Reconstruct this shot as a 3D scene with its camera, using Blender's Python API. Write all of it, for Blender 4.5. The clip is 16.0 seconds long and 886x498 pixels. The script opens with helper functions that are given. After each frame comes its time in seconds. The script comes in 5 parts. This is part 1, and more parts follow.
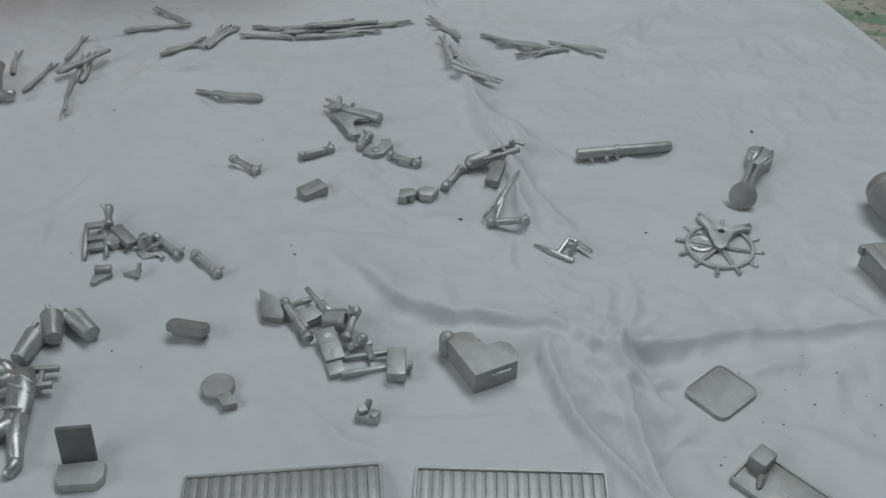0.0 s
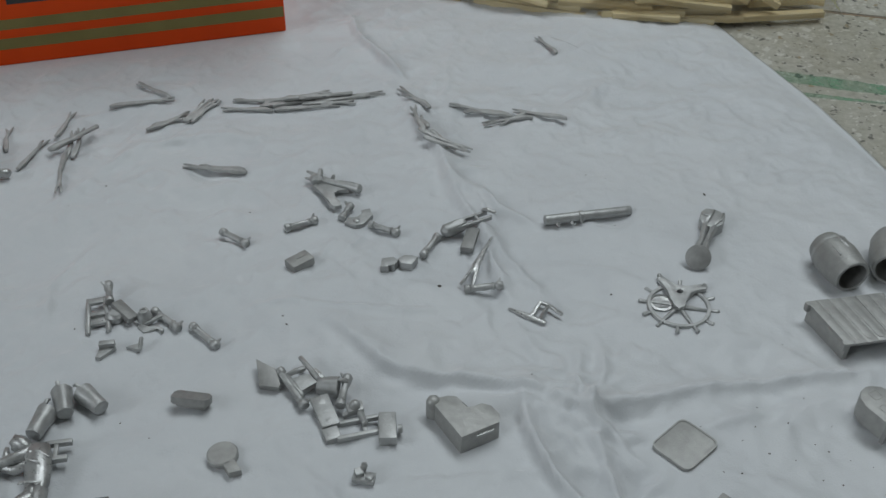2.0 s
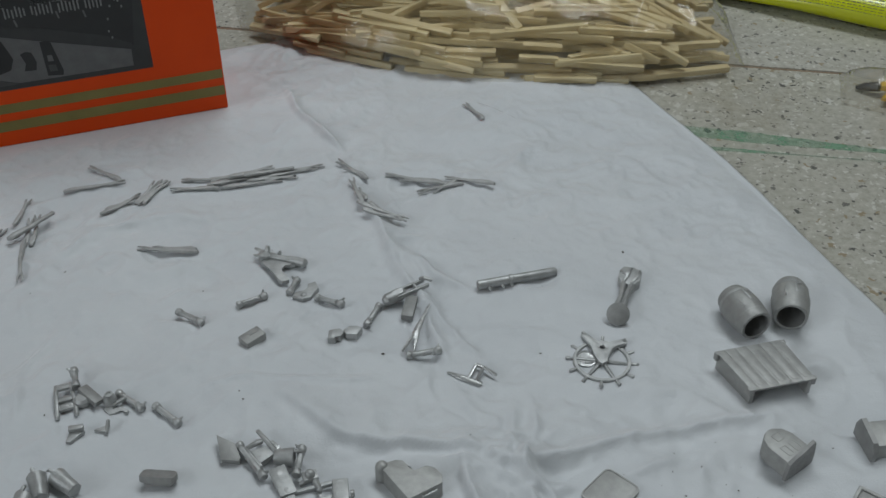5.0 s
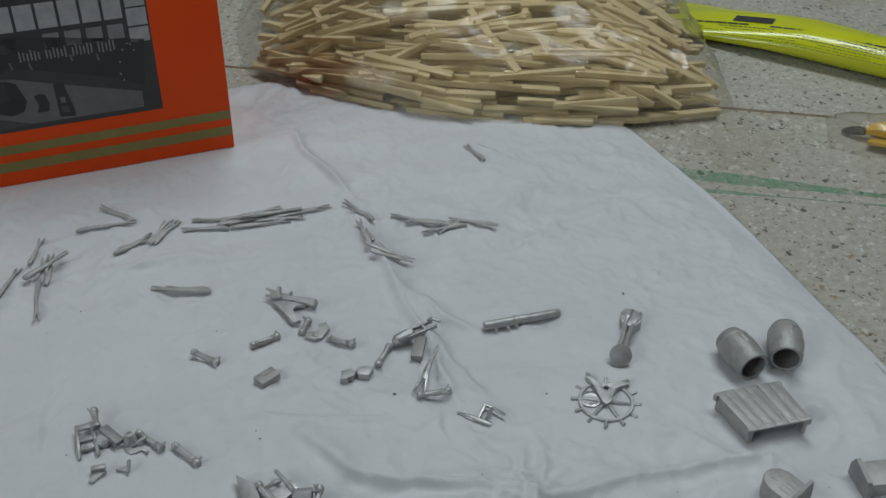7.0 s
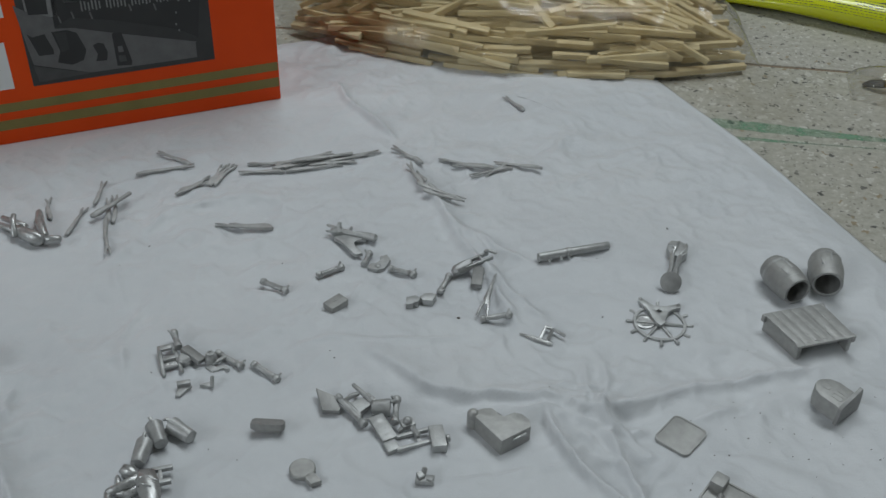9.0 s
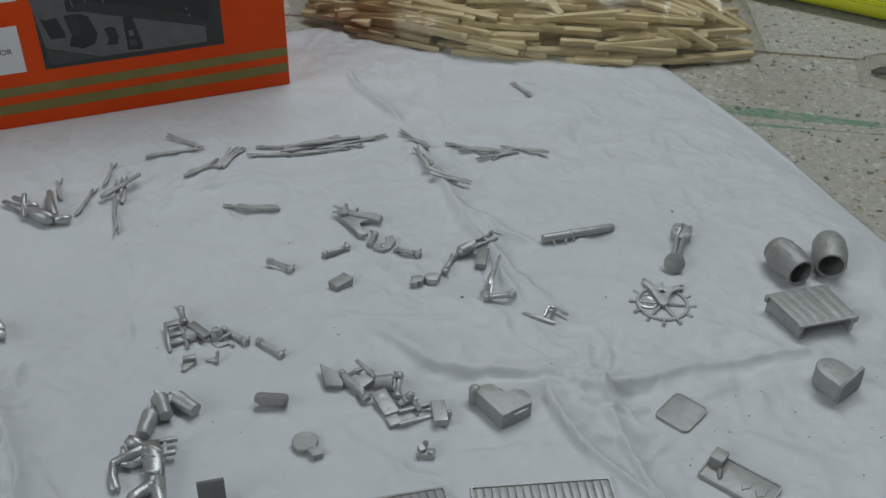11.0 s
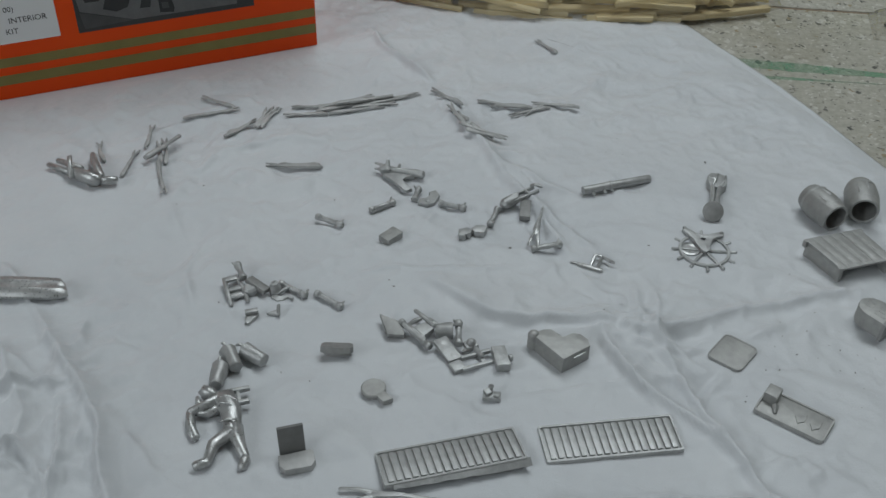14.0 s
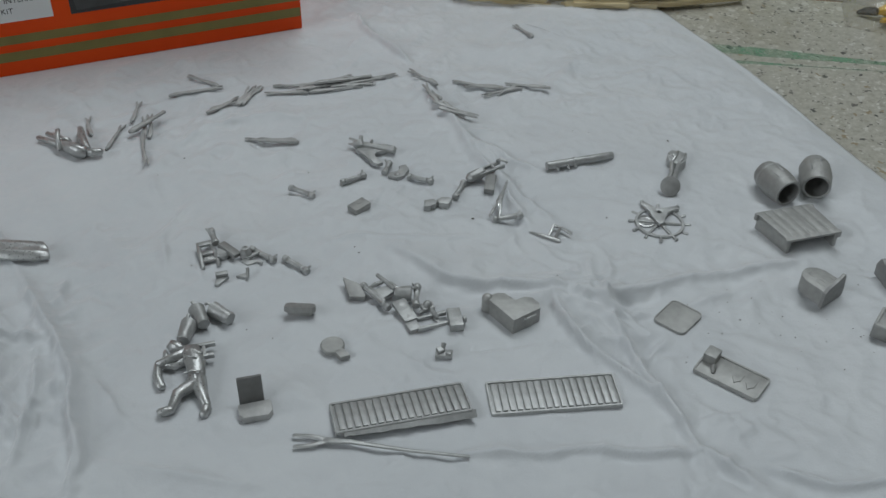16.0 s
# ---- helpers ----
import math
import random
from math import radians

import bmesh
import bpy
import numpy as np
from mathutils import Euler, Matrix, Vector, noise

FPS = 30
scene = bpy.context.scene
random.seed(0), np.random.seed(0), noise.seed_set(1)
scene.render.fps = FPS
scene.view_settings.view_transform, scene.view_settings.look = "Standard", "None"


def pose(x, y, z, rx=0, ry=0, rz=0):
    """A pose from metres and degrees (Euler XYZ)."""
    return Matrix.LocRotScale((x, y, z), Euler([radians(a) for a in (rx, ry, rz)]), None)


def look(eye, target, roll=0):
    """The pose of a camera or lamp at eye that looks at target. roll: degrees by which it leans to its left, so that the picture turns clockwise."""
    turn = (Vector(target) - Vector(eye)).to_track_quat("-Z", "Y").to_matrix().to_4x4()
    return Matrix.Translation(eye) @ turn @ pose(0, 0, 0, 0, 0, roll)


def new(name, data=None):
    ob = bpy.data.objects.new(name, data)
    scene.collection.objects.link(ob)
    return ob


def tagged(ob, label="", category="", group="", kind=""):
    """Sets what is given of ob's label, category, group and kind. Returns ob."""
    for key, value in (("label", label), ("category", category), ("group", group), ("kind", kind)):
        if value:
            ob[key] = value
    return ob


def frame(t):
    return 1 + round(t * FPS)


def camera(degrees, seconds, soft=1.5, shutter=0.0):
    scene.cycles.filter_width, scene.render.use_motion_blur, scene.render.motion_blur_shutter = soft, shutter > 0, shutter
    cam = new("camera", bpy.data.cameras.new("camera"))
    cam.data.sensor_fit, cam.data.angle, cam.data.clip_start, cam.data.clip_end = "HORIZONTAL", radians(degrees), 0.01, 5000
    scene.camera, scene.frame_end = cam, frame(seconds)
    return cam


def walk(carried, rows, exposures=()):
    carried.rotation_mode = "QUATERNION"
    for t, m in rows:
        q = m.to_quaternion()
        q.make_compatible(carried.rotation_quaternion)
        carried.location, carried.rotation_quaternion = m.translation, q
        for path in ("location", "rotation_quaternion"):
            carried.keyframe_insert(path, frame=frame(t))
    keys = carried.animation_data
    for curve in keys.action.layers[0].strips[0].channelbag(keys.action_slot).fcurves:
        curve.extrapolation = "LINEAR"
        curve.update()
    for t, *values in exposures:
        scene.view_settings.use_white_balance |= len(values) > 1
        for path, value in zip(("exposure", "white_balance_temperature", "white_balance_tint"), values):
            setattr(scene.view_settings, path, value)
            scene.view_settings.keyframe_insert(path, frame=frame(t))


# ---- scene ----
cam = camera(46.0, 16.0, soft=1.5)
PATH = [
    (0, (0.00557, -0.19029, 0.15263), (-0.03601, 1.33343, -1.14218), 0.13),
    (0.5, (0.00678, -0.19769, 0.15875), (-0.01708, 1.33972, -1.12024), -0.09),
    (1, (-0.00130, -0.19996, 0.16453), (0.00121, 1.34393, -1.10685), 0.60),
    (1.5, (0.00522, -0.20707, 0.16326), (0.02140, 1.35371, -1.08722), 0.01),
    (2, (-0.00005, -0.19814, 0.17185), (0.04156, 1.35826, -1.08349), 0.68),
    (2.5, (-0.00356, -0.19947, 0.17322), (0.05356, 1.36023, -1.07741), 0.67),
    (3, (-0.00337, -0.20176, 0.17513), (0.07073, 1.35972, -1.07238), 0.30),
    (3.5, (-0.00039, -0.20621, 0.18117), (0.08759, 1.35519, -1.06555), -0.15),
    (4, (-0.00022, -0.21131, 0.18520), (0.10919, 1.35955, -1.04786), -0.17),
    (4.5, (-0.00046, -0.21983, 0.18464), (0.12658, 1.35789, -1.03793), -0.08),
    (5, (0.00241, -0.20769, 0.19705), (0.14199, 1.36574, -1.02967), 0.00),
    (5.2, (0.00107, -0.20141, 0.20130), (0.15258, 1.37028, -1.02623), 1.12),
    (7.3, (-0.00834, -0.21466, 0.20899), (0.18321, 1.37817, -0.98525), 1.07),
    (7.5, (-0.00906, -0.21818, 0.20936), (0.18320, 1.37454, -0.98491), 0.89),
    (8, (-0.01330, -0.22868, 0.20215), (0.18819, 1.36952, -0.98324), 0.81),
    (8.5, (-0.02552, -0.22994, 0.20033), (0.19604, 1.36081, -0.99149), 1.31),
    (9, (-0.03338, -0.23113, 0.20038), (0.19118, 1.35480, -0.99729), 1.77),
    (9.2, (-0.03243, -0.23638, 0.19791), (0.18462, 1.35967, -0.98763), 1.48),
    (11.3, (-0.03055, -0.23734, 0.19639), (0.16269, 1.34777, -1.00779), 1.39),
    (11.5, (-0.03410, -0.23937, 0.19427), (0.15883, 1.34192, -1.01499), 1.38),
    (12, (-0.03904, -0.24465, 0.19280), (0.16562, 1.32875, -1.02478), 1.18),
    (12.5, (-0.04849, -0.24321, 0.19274), (0.17076, 1.32595, -1.02778), 1.35),
    (13, (-0.04825, -0.23482, 0.19363), (0.18245, 1.32141, -1.04125), 1.39),
    (13.5, (-0.05303, -0.23963, 0.19448), (0.18760, 1.31347, -1.04244), 1.35),
    (14, (-0.05414, -0.24301, 0.19696), (0.18845, 1.30444, -1.04665), 1.42),
    (14.5, (-0.04960, -0.24908, 0.19859), (0.18939, 1.29819, -1.04594), 1.29),
    (15, (-0.04116, -0.25861, 0.20125), (0.18874, 1.29086, -1.04225), 1.16),
    (15.5, (-0.04086, -0.26040, 0.20197), (0.17729, 1.28925, -1.04341), 1.35),
    (16, (-0.03929, -0.26225, 0.19903), (0.16473, 1.28953, -1.04610), 1.09),
]
walk(cam, [(t, look(eye, target, roll)) for t, eye, target, roll in PATH])


# ---- light ----
def aim(ob, eye, target):
    ob.matrix_world = look(eye, target)


world = bpy.data.worlds.new("room_air")
world.use_nodes = True
world.node_tree.nodes["Background"].inputs[0].default_value = (0.80, 0.90, 1.0, 1)
world.node_tree.nodes["Background"].inputs[1].default_value = 0.10
scene.world = world


def area(name, eye, target, sx, sy, watts, colour):
    data = bpy.data.lights.new(name, "AREA")
    data.shape, data.size, data.size_y, data.energy, data.color = "RECTANGLE", sx, sy, watts, colour
    ob = new(name, data)
    aim(ob, eye, target)
    return ob


# a long unseen lamp panel that hangs beyond the far side of the cloth
area("hanging_lamp", (0.32, 0.50, 1.36), (-0.04, 0.14, 0), 1.3, 0.35, 10.4, (0.89, 0.965, 1.0))
# fill added from the west to lighten box front and left; no window is built
area("window_daylight", (-1.95, -0.80, 1.10), (-0.1, 0.12, 0), 1.3, 1.2, 21.5, (0.87, 0.945, 1.0))
scene.view_settings.exposure = 0.0

# ---- materials ----
def mat(name):
    m = bpy.data.materials.new(name)
    m.use_nodes = True
    nt = m.node_tree
    return m, nt, nt.nodes["Principled BSDF"]


def node(nt, kind, **values):
    n = nt.nodes.new(kind)
    for k, v in values.items():
        n.inputs[k.replace("_", " ")].default_value = v
    return n


def ramp(nt, source, stops):
    r = nt.nodes.new("ShaderNodeValToRGB")
    el = r.color_ramp.elements
    while len(el) < len(stops):
        el.new(0.5)
    for e, (p, c) in zip(el, stops):
        e.position, e.color = p, (*c, 1)
    nt.links.new(source, r.inputs[0])
    return r


def coords(nt):
    return nt.nodes.new("ShaderNodeTexCoord").outputs["Object"]


def noise(nt, co, scale, detail=4, rough=0.55):
    n = node(nt, "ShaderNodeTexNoise", Scale=scale, Detail=detail, Roughness=rough)
    nt.links.new(co, n.inputs["Vector"])
    return n.outputs["Fac"]


def mixc(nt, fac, a, b, kind="MIX"):
    m = nt.nodes.new("ShaderNodeMix")
    m.data_type, m.blend_type = "RGBA", kind
    for i, v in ((0, fac), (6, a), (7, b)):
        if hasattr(v, "is_linked"):
            nt.links.new(v, m.inputs[i])
        elif i == 0:
            m.inputs[0].default_value = v
        else:
            m.inputs[i].default_value = (*v, 1)
    return m.outputs[2]


def bump(nt, bsdf, height, strength, distance):
    b = node(nt, "ShaderNodeBump", Strength=strength, Distance=distance)
    nt.links.new(height, b.inputs["Height"])
    nt.links.new(b.outputs[0], bsdf.inputs["Normal"])


def metal(name, low, high, rough, metallic=0.7):
    m, nt, b = mat(name)
    co = coords(nt)
    big, fine = noise(nt, co, 380, 6, 0.75), noise(nt, co, 1500, 4)
    c = ramp(nt, big, [(0.28, tuple(0.97 * v for v in low)), (0.72, high)])
    rnd = nt.nodes.new("ShaderNodeObjectInfo").outputs["Random"]
    tone = ramp(nt, rnd, [(0, (0.86, 0.86, 0.86)), (1, (1, 1, 1))])
    nt.links.new(mixc(nt, 1.0, c.outputs[0], tone.outputs[0], "MULTIPLY"), b.inputs["Base Color"])
    r = ramp(nt, fine, [(0.3, (rough - 0.08,) * 3), (0.7, (rough + 0.12,) * 3)])
    nt.links.new(r.outputs[0], b.inputs["Roughness"])
    b.inputs["Metallic"].default_value = metallic
    grain = nt.nodes.new("ShaderNodeMath")
    grain.operation = "MULTIPLY_ADD"
    grain.inputs[1].default_value = 0.55
    nt.links.new(noise(nt, co, 1300, 5, 0.7), grain.inputs[0])
    nt.links.new(big, grain.inputs[2])
    bump(nt, b, grain.outputs[0], 0.5, 0.00026)
    return m


PEWTER = metal("cast_pewter", (0.36, 0.365, 0.36), (0.55, 0.555, 0.55), 0.43, 0.5)
LEAD = metal("whitish_pewter", (0.36, 0.36, 0.355), (0.54, 0.54, 0.53), 0.56, 0.4)
BRIGHT = metal("bright_pewter", (0.40, 0.405, 0.40), (0.62, 0.625, 0.62), 0.32, 0.66)
MATTE = metal("matte_pewter", (0.33, 0.33, 0.32), (0.465, 0.465, 0.45), 0.50, 0.45)
DULL = metal("dull_pewter", (0.26, 0.26, 0.255), (0.39, 0.39, 0.38), 0.50, 0.45)
# the same pewter darkened, for the upright chair back's shaded face
SHADED = metal("shaded_pewter", (0.18, 0.18, 0.175), (0.25, 0.25, 0.245), 0.55, 0.4)


def cloth_material():
    m, nt, b = mat("white_cloth")
    co = coords(nt)
    big, mid = noise(nt, co, 14, 3), noise(nt, co, 70, 4)
    c = ramp(nt, big, [(0.25, (0.565, 0.585, 0.605)), (0.75, (0.63, 0.645, 0.66))])
    c2 = ramp(nt, mid, [(0.3, (0.96, 0.96, 0.965)), (0.6, (1, 1, 1))])
    nt.links.new(mixc(nt, 1.0, c.outputs[0], c2.outputs[0], "MULTIPLY"), b.inputs["Base Color"])
    b.inputs["Roughness"].default_value = 0.55
    b.inputs["Sheen Weight"].default_value = 0.8
    b.inputs["Sheen Roughness"].default_value = 0.45
    weave = noise(nt, co, 2600, 2)
    soft = noise(nt, co, 120, 5)
    add = nt.nodes.new("ShaderNodeMath")
    add.operation = "MULTIPLY_ADD"
    add.inputs[1].default_value = 0.12
    nt.links.new(weave, add.inputs[0])
    nt.links.new(soft, add.inputs[2])
    bump(nt, b, add.outputs[0], 0.45, 0.0016)
    return m


CLOTH = cloth_material()


def terrazzo_material():
    m, nt, b = mat("terrazzo")
    co = coords(nt)
    warp = noise(nt, co, 160, 3)
    base = ramp(nt, noise(nt, co, 330, 6, 0.7), [(0.3, (0.30, 0.285, 0.235)), (0.5, (0.40, 0.385, 0.33)), (0.7, (0.49, 0.475, 0.42))])
    col = base.outputs[0]
    shift = nt.nodes.new("ShaderNodeMixRGB")
    shift.blend_type = "ADD"
    shift.inputs[0].default_value = 0.005
    nt.links.new(co, shift.inputs[1])
    n3 = node(nt, "ShaderNodeTexNoise", Scale=420, Detail=2)
    nt.links.new(co, n3.inputs["Vector"])
    nt.links.new(n3.outputs["Color"], shift.inputs[2])
    for scale, keep, dark, size in ((520, 0.20, (0.54, 0.53, 0.48), 0.38), (560, 0.12, (0.20, 0.19, 0.165), 0.32), (400, 0.12, (0.14, 0.135, 0.12), 0.31), (260, 0.11, (0.09, 0.09, 0.08), 0.26), (340, 0.08, (0.29, 0.235, 0.15), 0.30), (210, 0.10, (0.53, 0.52, 0.47), 0.33)):
        v = node(nt, "ShaderNodeTexVoronoi", Scale=scale, Randomness=1.0)
        nt.links.new(shift.outputs[0], v.inputs["Vector"])
        sep = nt.nodes.new("ShaderNodeSeparateColor")
        nt.links.new(v.outputs["Color"], sep.inputs[0])
        few = nt.nodes.new("ShaderNodeMath")
        few.operation = "LESS_THAN"
        nt.links.new(sep.outputs[0], few.inputs[0])
        few.inputs[1].default_value = keep
        near = ramp(nt, v.outputs["Distance"], [(size, (1, 1, 1)), (size + 0.05, (0, 0, 0))])
        both = nt.nodes.new("ShaderNodeMath")
        both.operation = "MULTIPLY"
        nt.links.new(few.outputs[0], both.inputs[0])
        nt.links.new(near.outputs[0], both.inputs[1])
        col = mixc(nt, both.outputs[0], col, dark)
    stain = ramp(nt, noise(nt, co, 22, 4), [(0.55, (1, 1, 1)), (0.72, (0.80, 0.77, 0.70))])
    nt.links.new(mixc(nt, 1.0, col, stain.outputs[0], "MULTIPLY"), b.inputs["Base Color"])
    b.inputs["Roughness"].default_value = 0.42
    bump(nt, b, noise(nt, co, 700, 3), 0.10, 0.0003)
    return m


TERRAZZO = terrazzo_material()


def plain(name, low, high, rough, scale=90, metallic=0.0, coat=0.0, bumpy=0.05, spec=0.5):
    m, nt, b = mat(name)
    co = coords(nt)
    c = ramp(nt, noise(nt, co, scale, 5), [(0.3, low), (0.7, high)])
    nt.links.new(c.outputs[0], b.inputs["Base Color"])
    b.inputs["Specular IOR Level"].default_value = spec
    b.inputs["Roughness"].default_value, b.inputs["Metallic"].default_value, b.inputs["Coat Weight"].default_value = rough, metallic, coat
    bump(nt, b, noise(nt, co, scale * 9, 3), bumpy, 0.0004)
    return m


ORANGE = plain("orange_print", (0.80, 0.070, 0.005), (0.86, 0.084, 0.006), 0.5, 30, spec=0.2)
OLIVE = plain("olive_print", (0.20, 0.165, 0.045), (0.25, 0.205, 0.06), 0.45, 60)
LABEL = plain("white_label", (0.78, 0.78, 0.78), (0.82, 0.82, 0.82), 0.5, 50)
INK = plain("black_ink", (0.02, 0.02, 0.02), (0.03, 0.03, 0.03), 0.6)
GREYS = [plain("picture_grey_%d" % i, (g,) * 3, (g * 1.35,) * 3, 0.35, 260, coat=0.2) for i, g in enumerate((0.010, 0.022, 0.045, 0.10, 0.17, 0.30))]
YELLOW = plain("yellow_tube_print", (0.56, 0.60, 0.005), (0.62, 0.66, 0.01), 0.22, 40, coat=0.6)
AMBER = plain("amber_plastic", (0.55, 0.33, 0.03), (0.68, 0.44, 0.05), 0.3, 120, coat=0.4)
BLACK = plain("black_plastic", (0.02, 0.02, 0.02), (0.035, 0.035, 0.035), 0.35)
GROUT = plain("brown_grout", (0.20, 0.14, 0.09), (0.30, 0.22, 0.15), 0.8)
PLASTER = plain("painted_plaster", (0.62, 0.63, 0.62), (0.68, 0.69, 0.68), 0.8, 3)
DIRT = plain("dark_crumb", (0.05, 0.045, 0.04), (0.12, 0.10, 0.08), 0.8)


def wood_material():
    m, nt, b = mat("matchwood")
    co = coords(nt)
    mp = node(nt, "ShaderNodeMapping", Scale=(60, 900, 900))
    nt.links.new(co, mp.inputs[0])
    g = noise(nt, mp.outputs[0], 1.0, 5)
    c = ramp(nt, g, [(0.3, (0.60, 0.48, 0.28)), (0.55, (0.73, 0.62, 0.39)), (0.75, (0.80, 0.71, 0.49))])
    rnd = nt.nodes.new("ShaderNodeObjectInfo").outputs["Random"]
    tone = ramp(nt, rnd, [(0, (0.84, 0.80, 0.73)), (1, (1, 1, 0.97))])
    nt.links.new(mixc(nt, 1.0, c.outputs[0], tone.outputs[0], "MULTIPLY"), b.inputs["Base Color"])
    b.inputs["Roughness"].default_value = 0.7
    bump(nt, b, g, 0.3, 0.0003)
    return m


WOOD = wood_material()


def film_material():
    m, nt, b = mat("clear_film")
    nt.nodes.remove(b)
    out = nt.nodes["Material Output"]
    tr, gl, mx, fr = nt.nodes.new("ShaderNodeBsdfTransparent"), nt.nodes.new("ShaderNodeBsdfGlossy"), nt.nodes.new("ShaderNodeMixShader"), node(nt, "ShaderNodeFresnel", IOR=1.5)
    df, mx2 = nt.nodes.new("ShaderNodeBsdfTranslucent"), nt.nodes.new("ShaderNodeMixShader")
    tr.inputs[0].default_value = (0.96, 0.96, 0.95, 1)
    gl.inputs["Roughness"].default_value = 0.07
    df.inputs[0].default_value = (0.8, 0.8, 0.78, 1)
    mx2.inputs[0].default_value = 0.22
    nt.links.new(tr.outputs[0], mx2.inputs[1])
    nt.links.new(df.outputs[0], mx2.inputs[2])
    nt.links.new(fr.outputs[0], mx.inputs[0])
    nt.links.new(mx2.outputs[0], mx.inputs[1])
    nt.links.new(gl.outputs[0], mx.inputs[2])
    nt.links.new(mx.outputs[0], out.inputs[0])
    bm_ = node(nt, "ShaderNodeBump", Strength=0.7, Distance=0.0025)
    nt.links.new(noise(nt, coords(nt), 48, 5, 0.65), bm_.inputs["Height"])
    nt.links.new(bm_.outputs[0], gl.inputs["Normal"])
    nt.links.new(bm_.outputs[0], fr.inputs["Normal"])
    return m


FILM = film_material()

# ---- building helpers; shapes are given in millimetres ----
MM = 0.001
rng = random.Random(7)


def part(name, bm, material, parent=None, label="", m=None, smooth=40):
    """Links a bmesh, given in millimetres, as one mesh object."""
    bmesh.ops.scale(bm, vec=(MM, MM, MM), verts=bm.verts)
    bmesh.ops.recalc_face_normals(bm, faces=bm.faces)
    me = bpy.data.meshes.new(name)
    bm.to_mesh(me)
    bm.free()
    me.materials.append(material)
    if smooth:
        me.shade_smooth()
        me.set_sharp_from_angle(angle=math.radians(smooth))
    ob = new(name, me)
    if parent:
        ob.parent = parent
    if m is not None:
        ob.matrix_basis = m
    if label:
        ob["label"] = label
    return ob


def at(x, y, z=0.0, rz=0.0, rx=0.0, ry=0.0):
    """A pose from millimetres and degrees."""
    return pose(x * MM, y * MM, z * MM, rx, ry, rz)


def mm(x, y, z=0.0, rz=0.0, rx=0.0, ry=0.0):
    """The same for use inside a bmesh, in millimetres."""
    return pose(x, y, z, rx, ry, rz)


def box(bm, sx, sy, sz, m=None, bevel=0.25):
    """A bevelled block standing on z = 0 of m."""
    r = bmesh.ops.create_cube(bm, size=1.0)
    vs = r["verts"]
    for v in vs:
        v.co = Vector((v.co.x * sx, v.co.y * sy, (v.co.z + 0.5) * sz))
    if bevel:
        es = list({e for v in vs for e in v.link_edges})
        rb = bmesh.ops.bevel(bm, geom=es, offset=min(bevel, 0.3 * min(sx, sy, sz)), segments=2, affect="EDGES", profile=0.6)
        vs = list({v for f in rb["faces"] for v in f.verts} | {v for v in vs if v.is_valid})
        seen = set(vs)
        stack = list(vs)
        while stack:
            v = stack.pop()
            for e in v.link_edges:
                o = e.other_vert(v)
                if o not in seen:
                    seen.add(o)
                    stack.append(o)
        vs = list(seen)
    if m is not None:
        bmesh.ops.transform(bm, matrix=m, verts=vs)
    return vs


def lathe(bm, profile, m=None, n=20, wob=0.0):
    """Turns (radius, z) pairs round the z axis; closed at both ends where the radius is not 0."""
    rings = []
    for r, z in profile:
        rings.append([bm.verts.new((r * math.cos(2 * math.pi * i / n) * (1 + wob * math.sin(3.1 * i + z)), r * math.sin(2 * math.pi * i / n), z)) for i in range(n)])
    for a, b in zip(rings, rings[1:]):
        for i in range(n):
            bm.faces.new((a[i], a[(i + 1) % n], b[(i + 1) % n], b[i]))
    bm.faces.new(rings[0][::-1])
    bm.faces.new(rings[-1])
    vs = [v for r in rings for v in r]
    if m is not None:
        bmesh.ops.transform(bm, matrix=m, verts=vs)
    return vs


def prism(bm, outline, z0, z1, m=None, bevel=0.2):
    """An outline in x, y made solid from z0 to z1, with its upper edge rounded."""
    bot = [bm.verts.new((x, y, z0)) for x, y in outline]
    top = [bm.verts.new((x, y, z1)) for x, y in outline]
    n = len(outline)
    f = bm.faces.new(top)
    bm.faces.new(bot[::-1])
    for i in range(n):
        bm.faces.new((bot[i], bot[(i + 1) % n], top[(i + 1) % n], top[i]))
    vs = bot + top
    if bevel:
        rb = bmesh.ops.bevel(bm, geom=list(f.edges), offset=bevel, segments=2, affect="EDGES", profile=0.6)
        vs = bot + [v for v in top if v.is_valid] + [v for f2 in rb["faces"] for v in f2.verts]
        vs = list({v for v in vs if v.is_valid})
    if m is not None:
        bmesh.ops.transform(bm, matrix=m, verts=vs)
    return vs


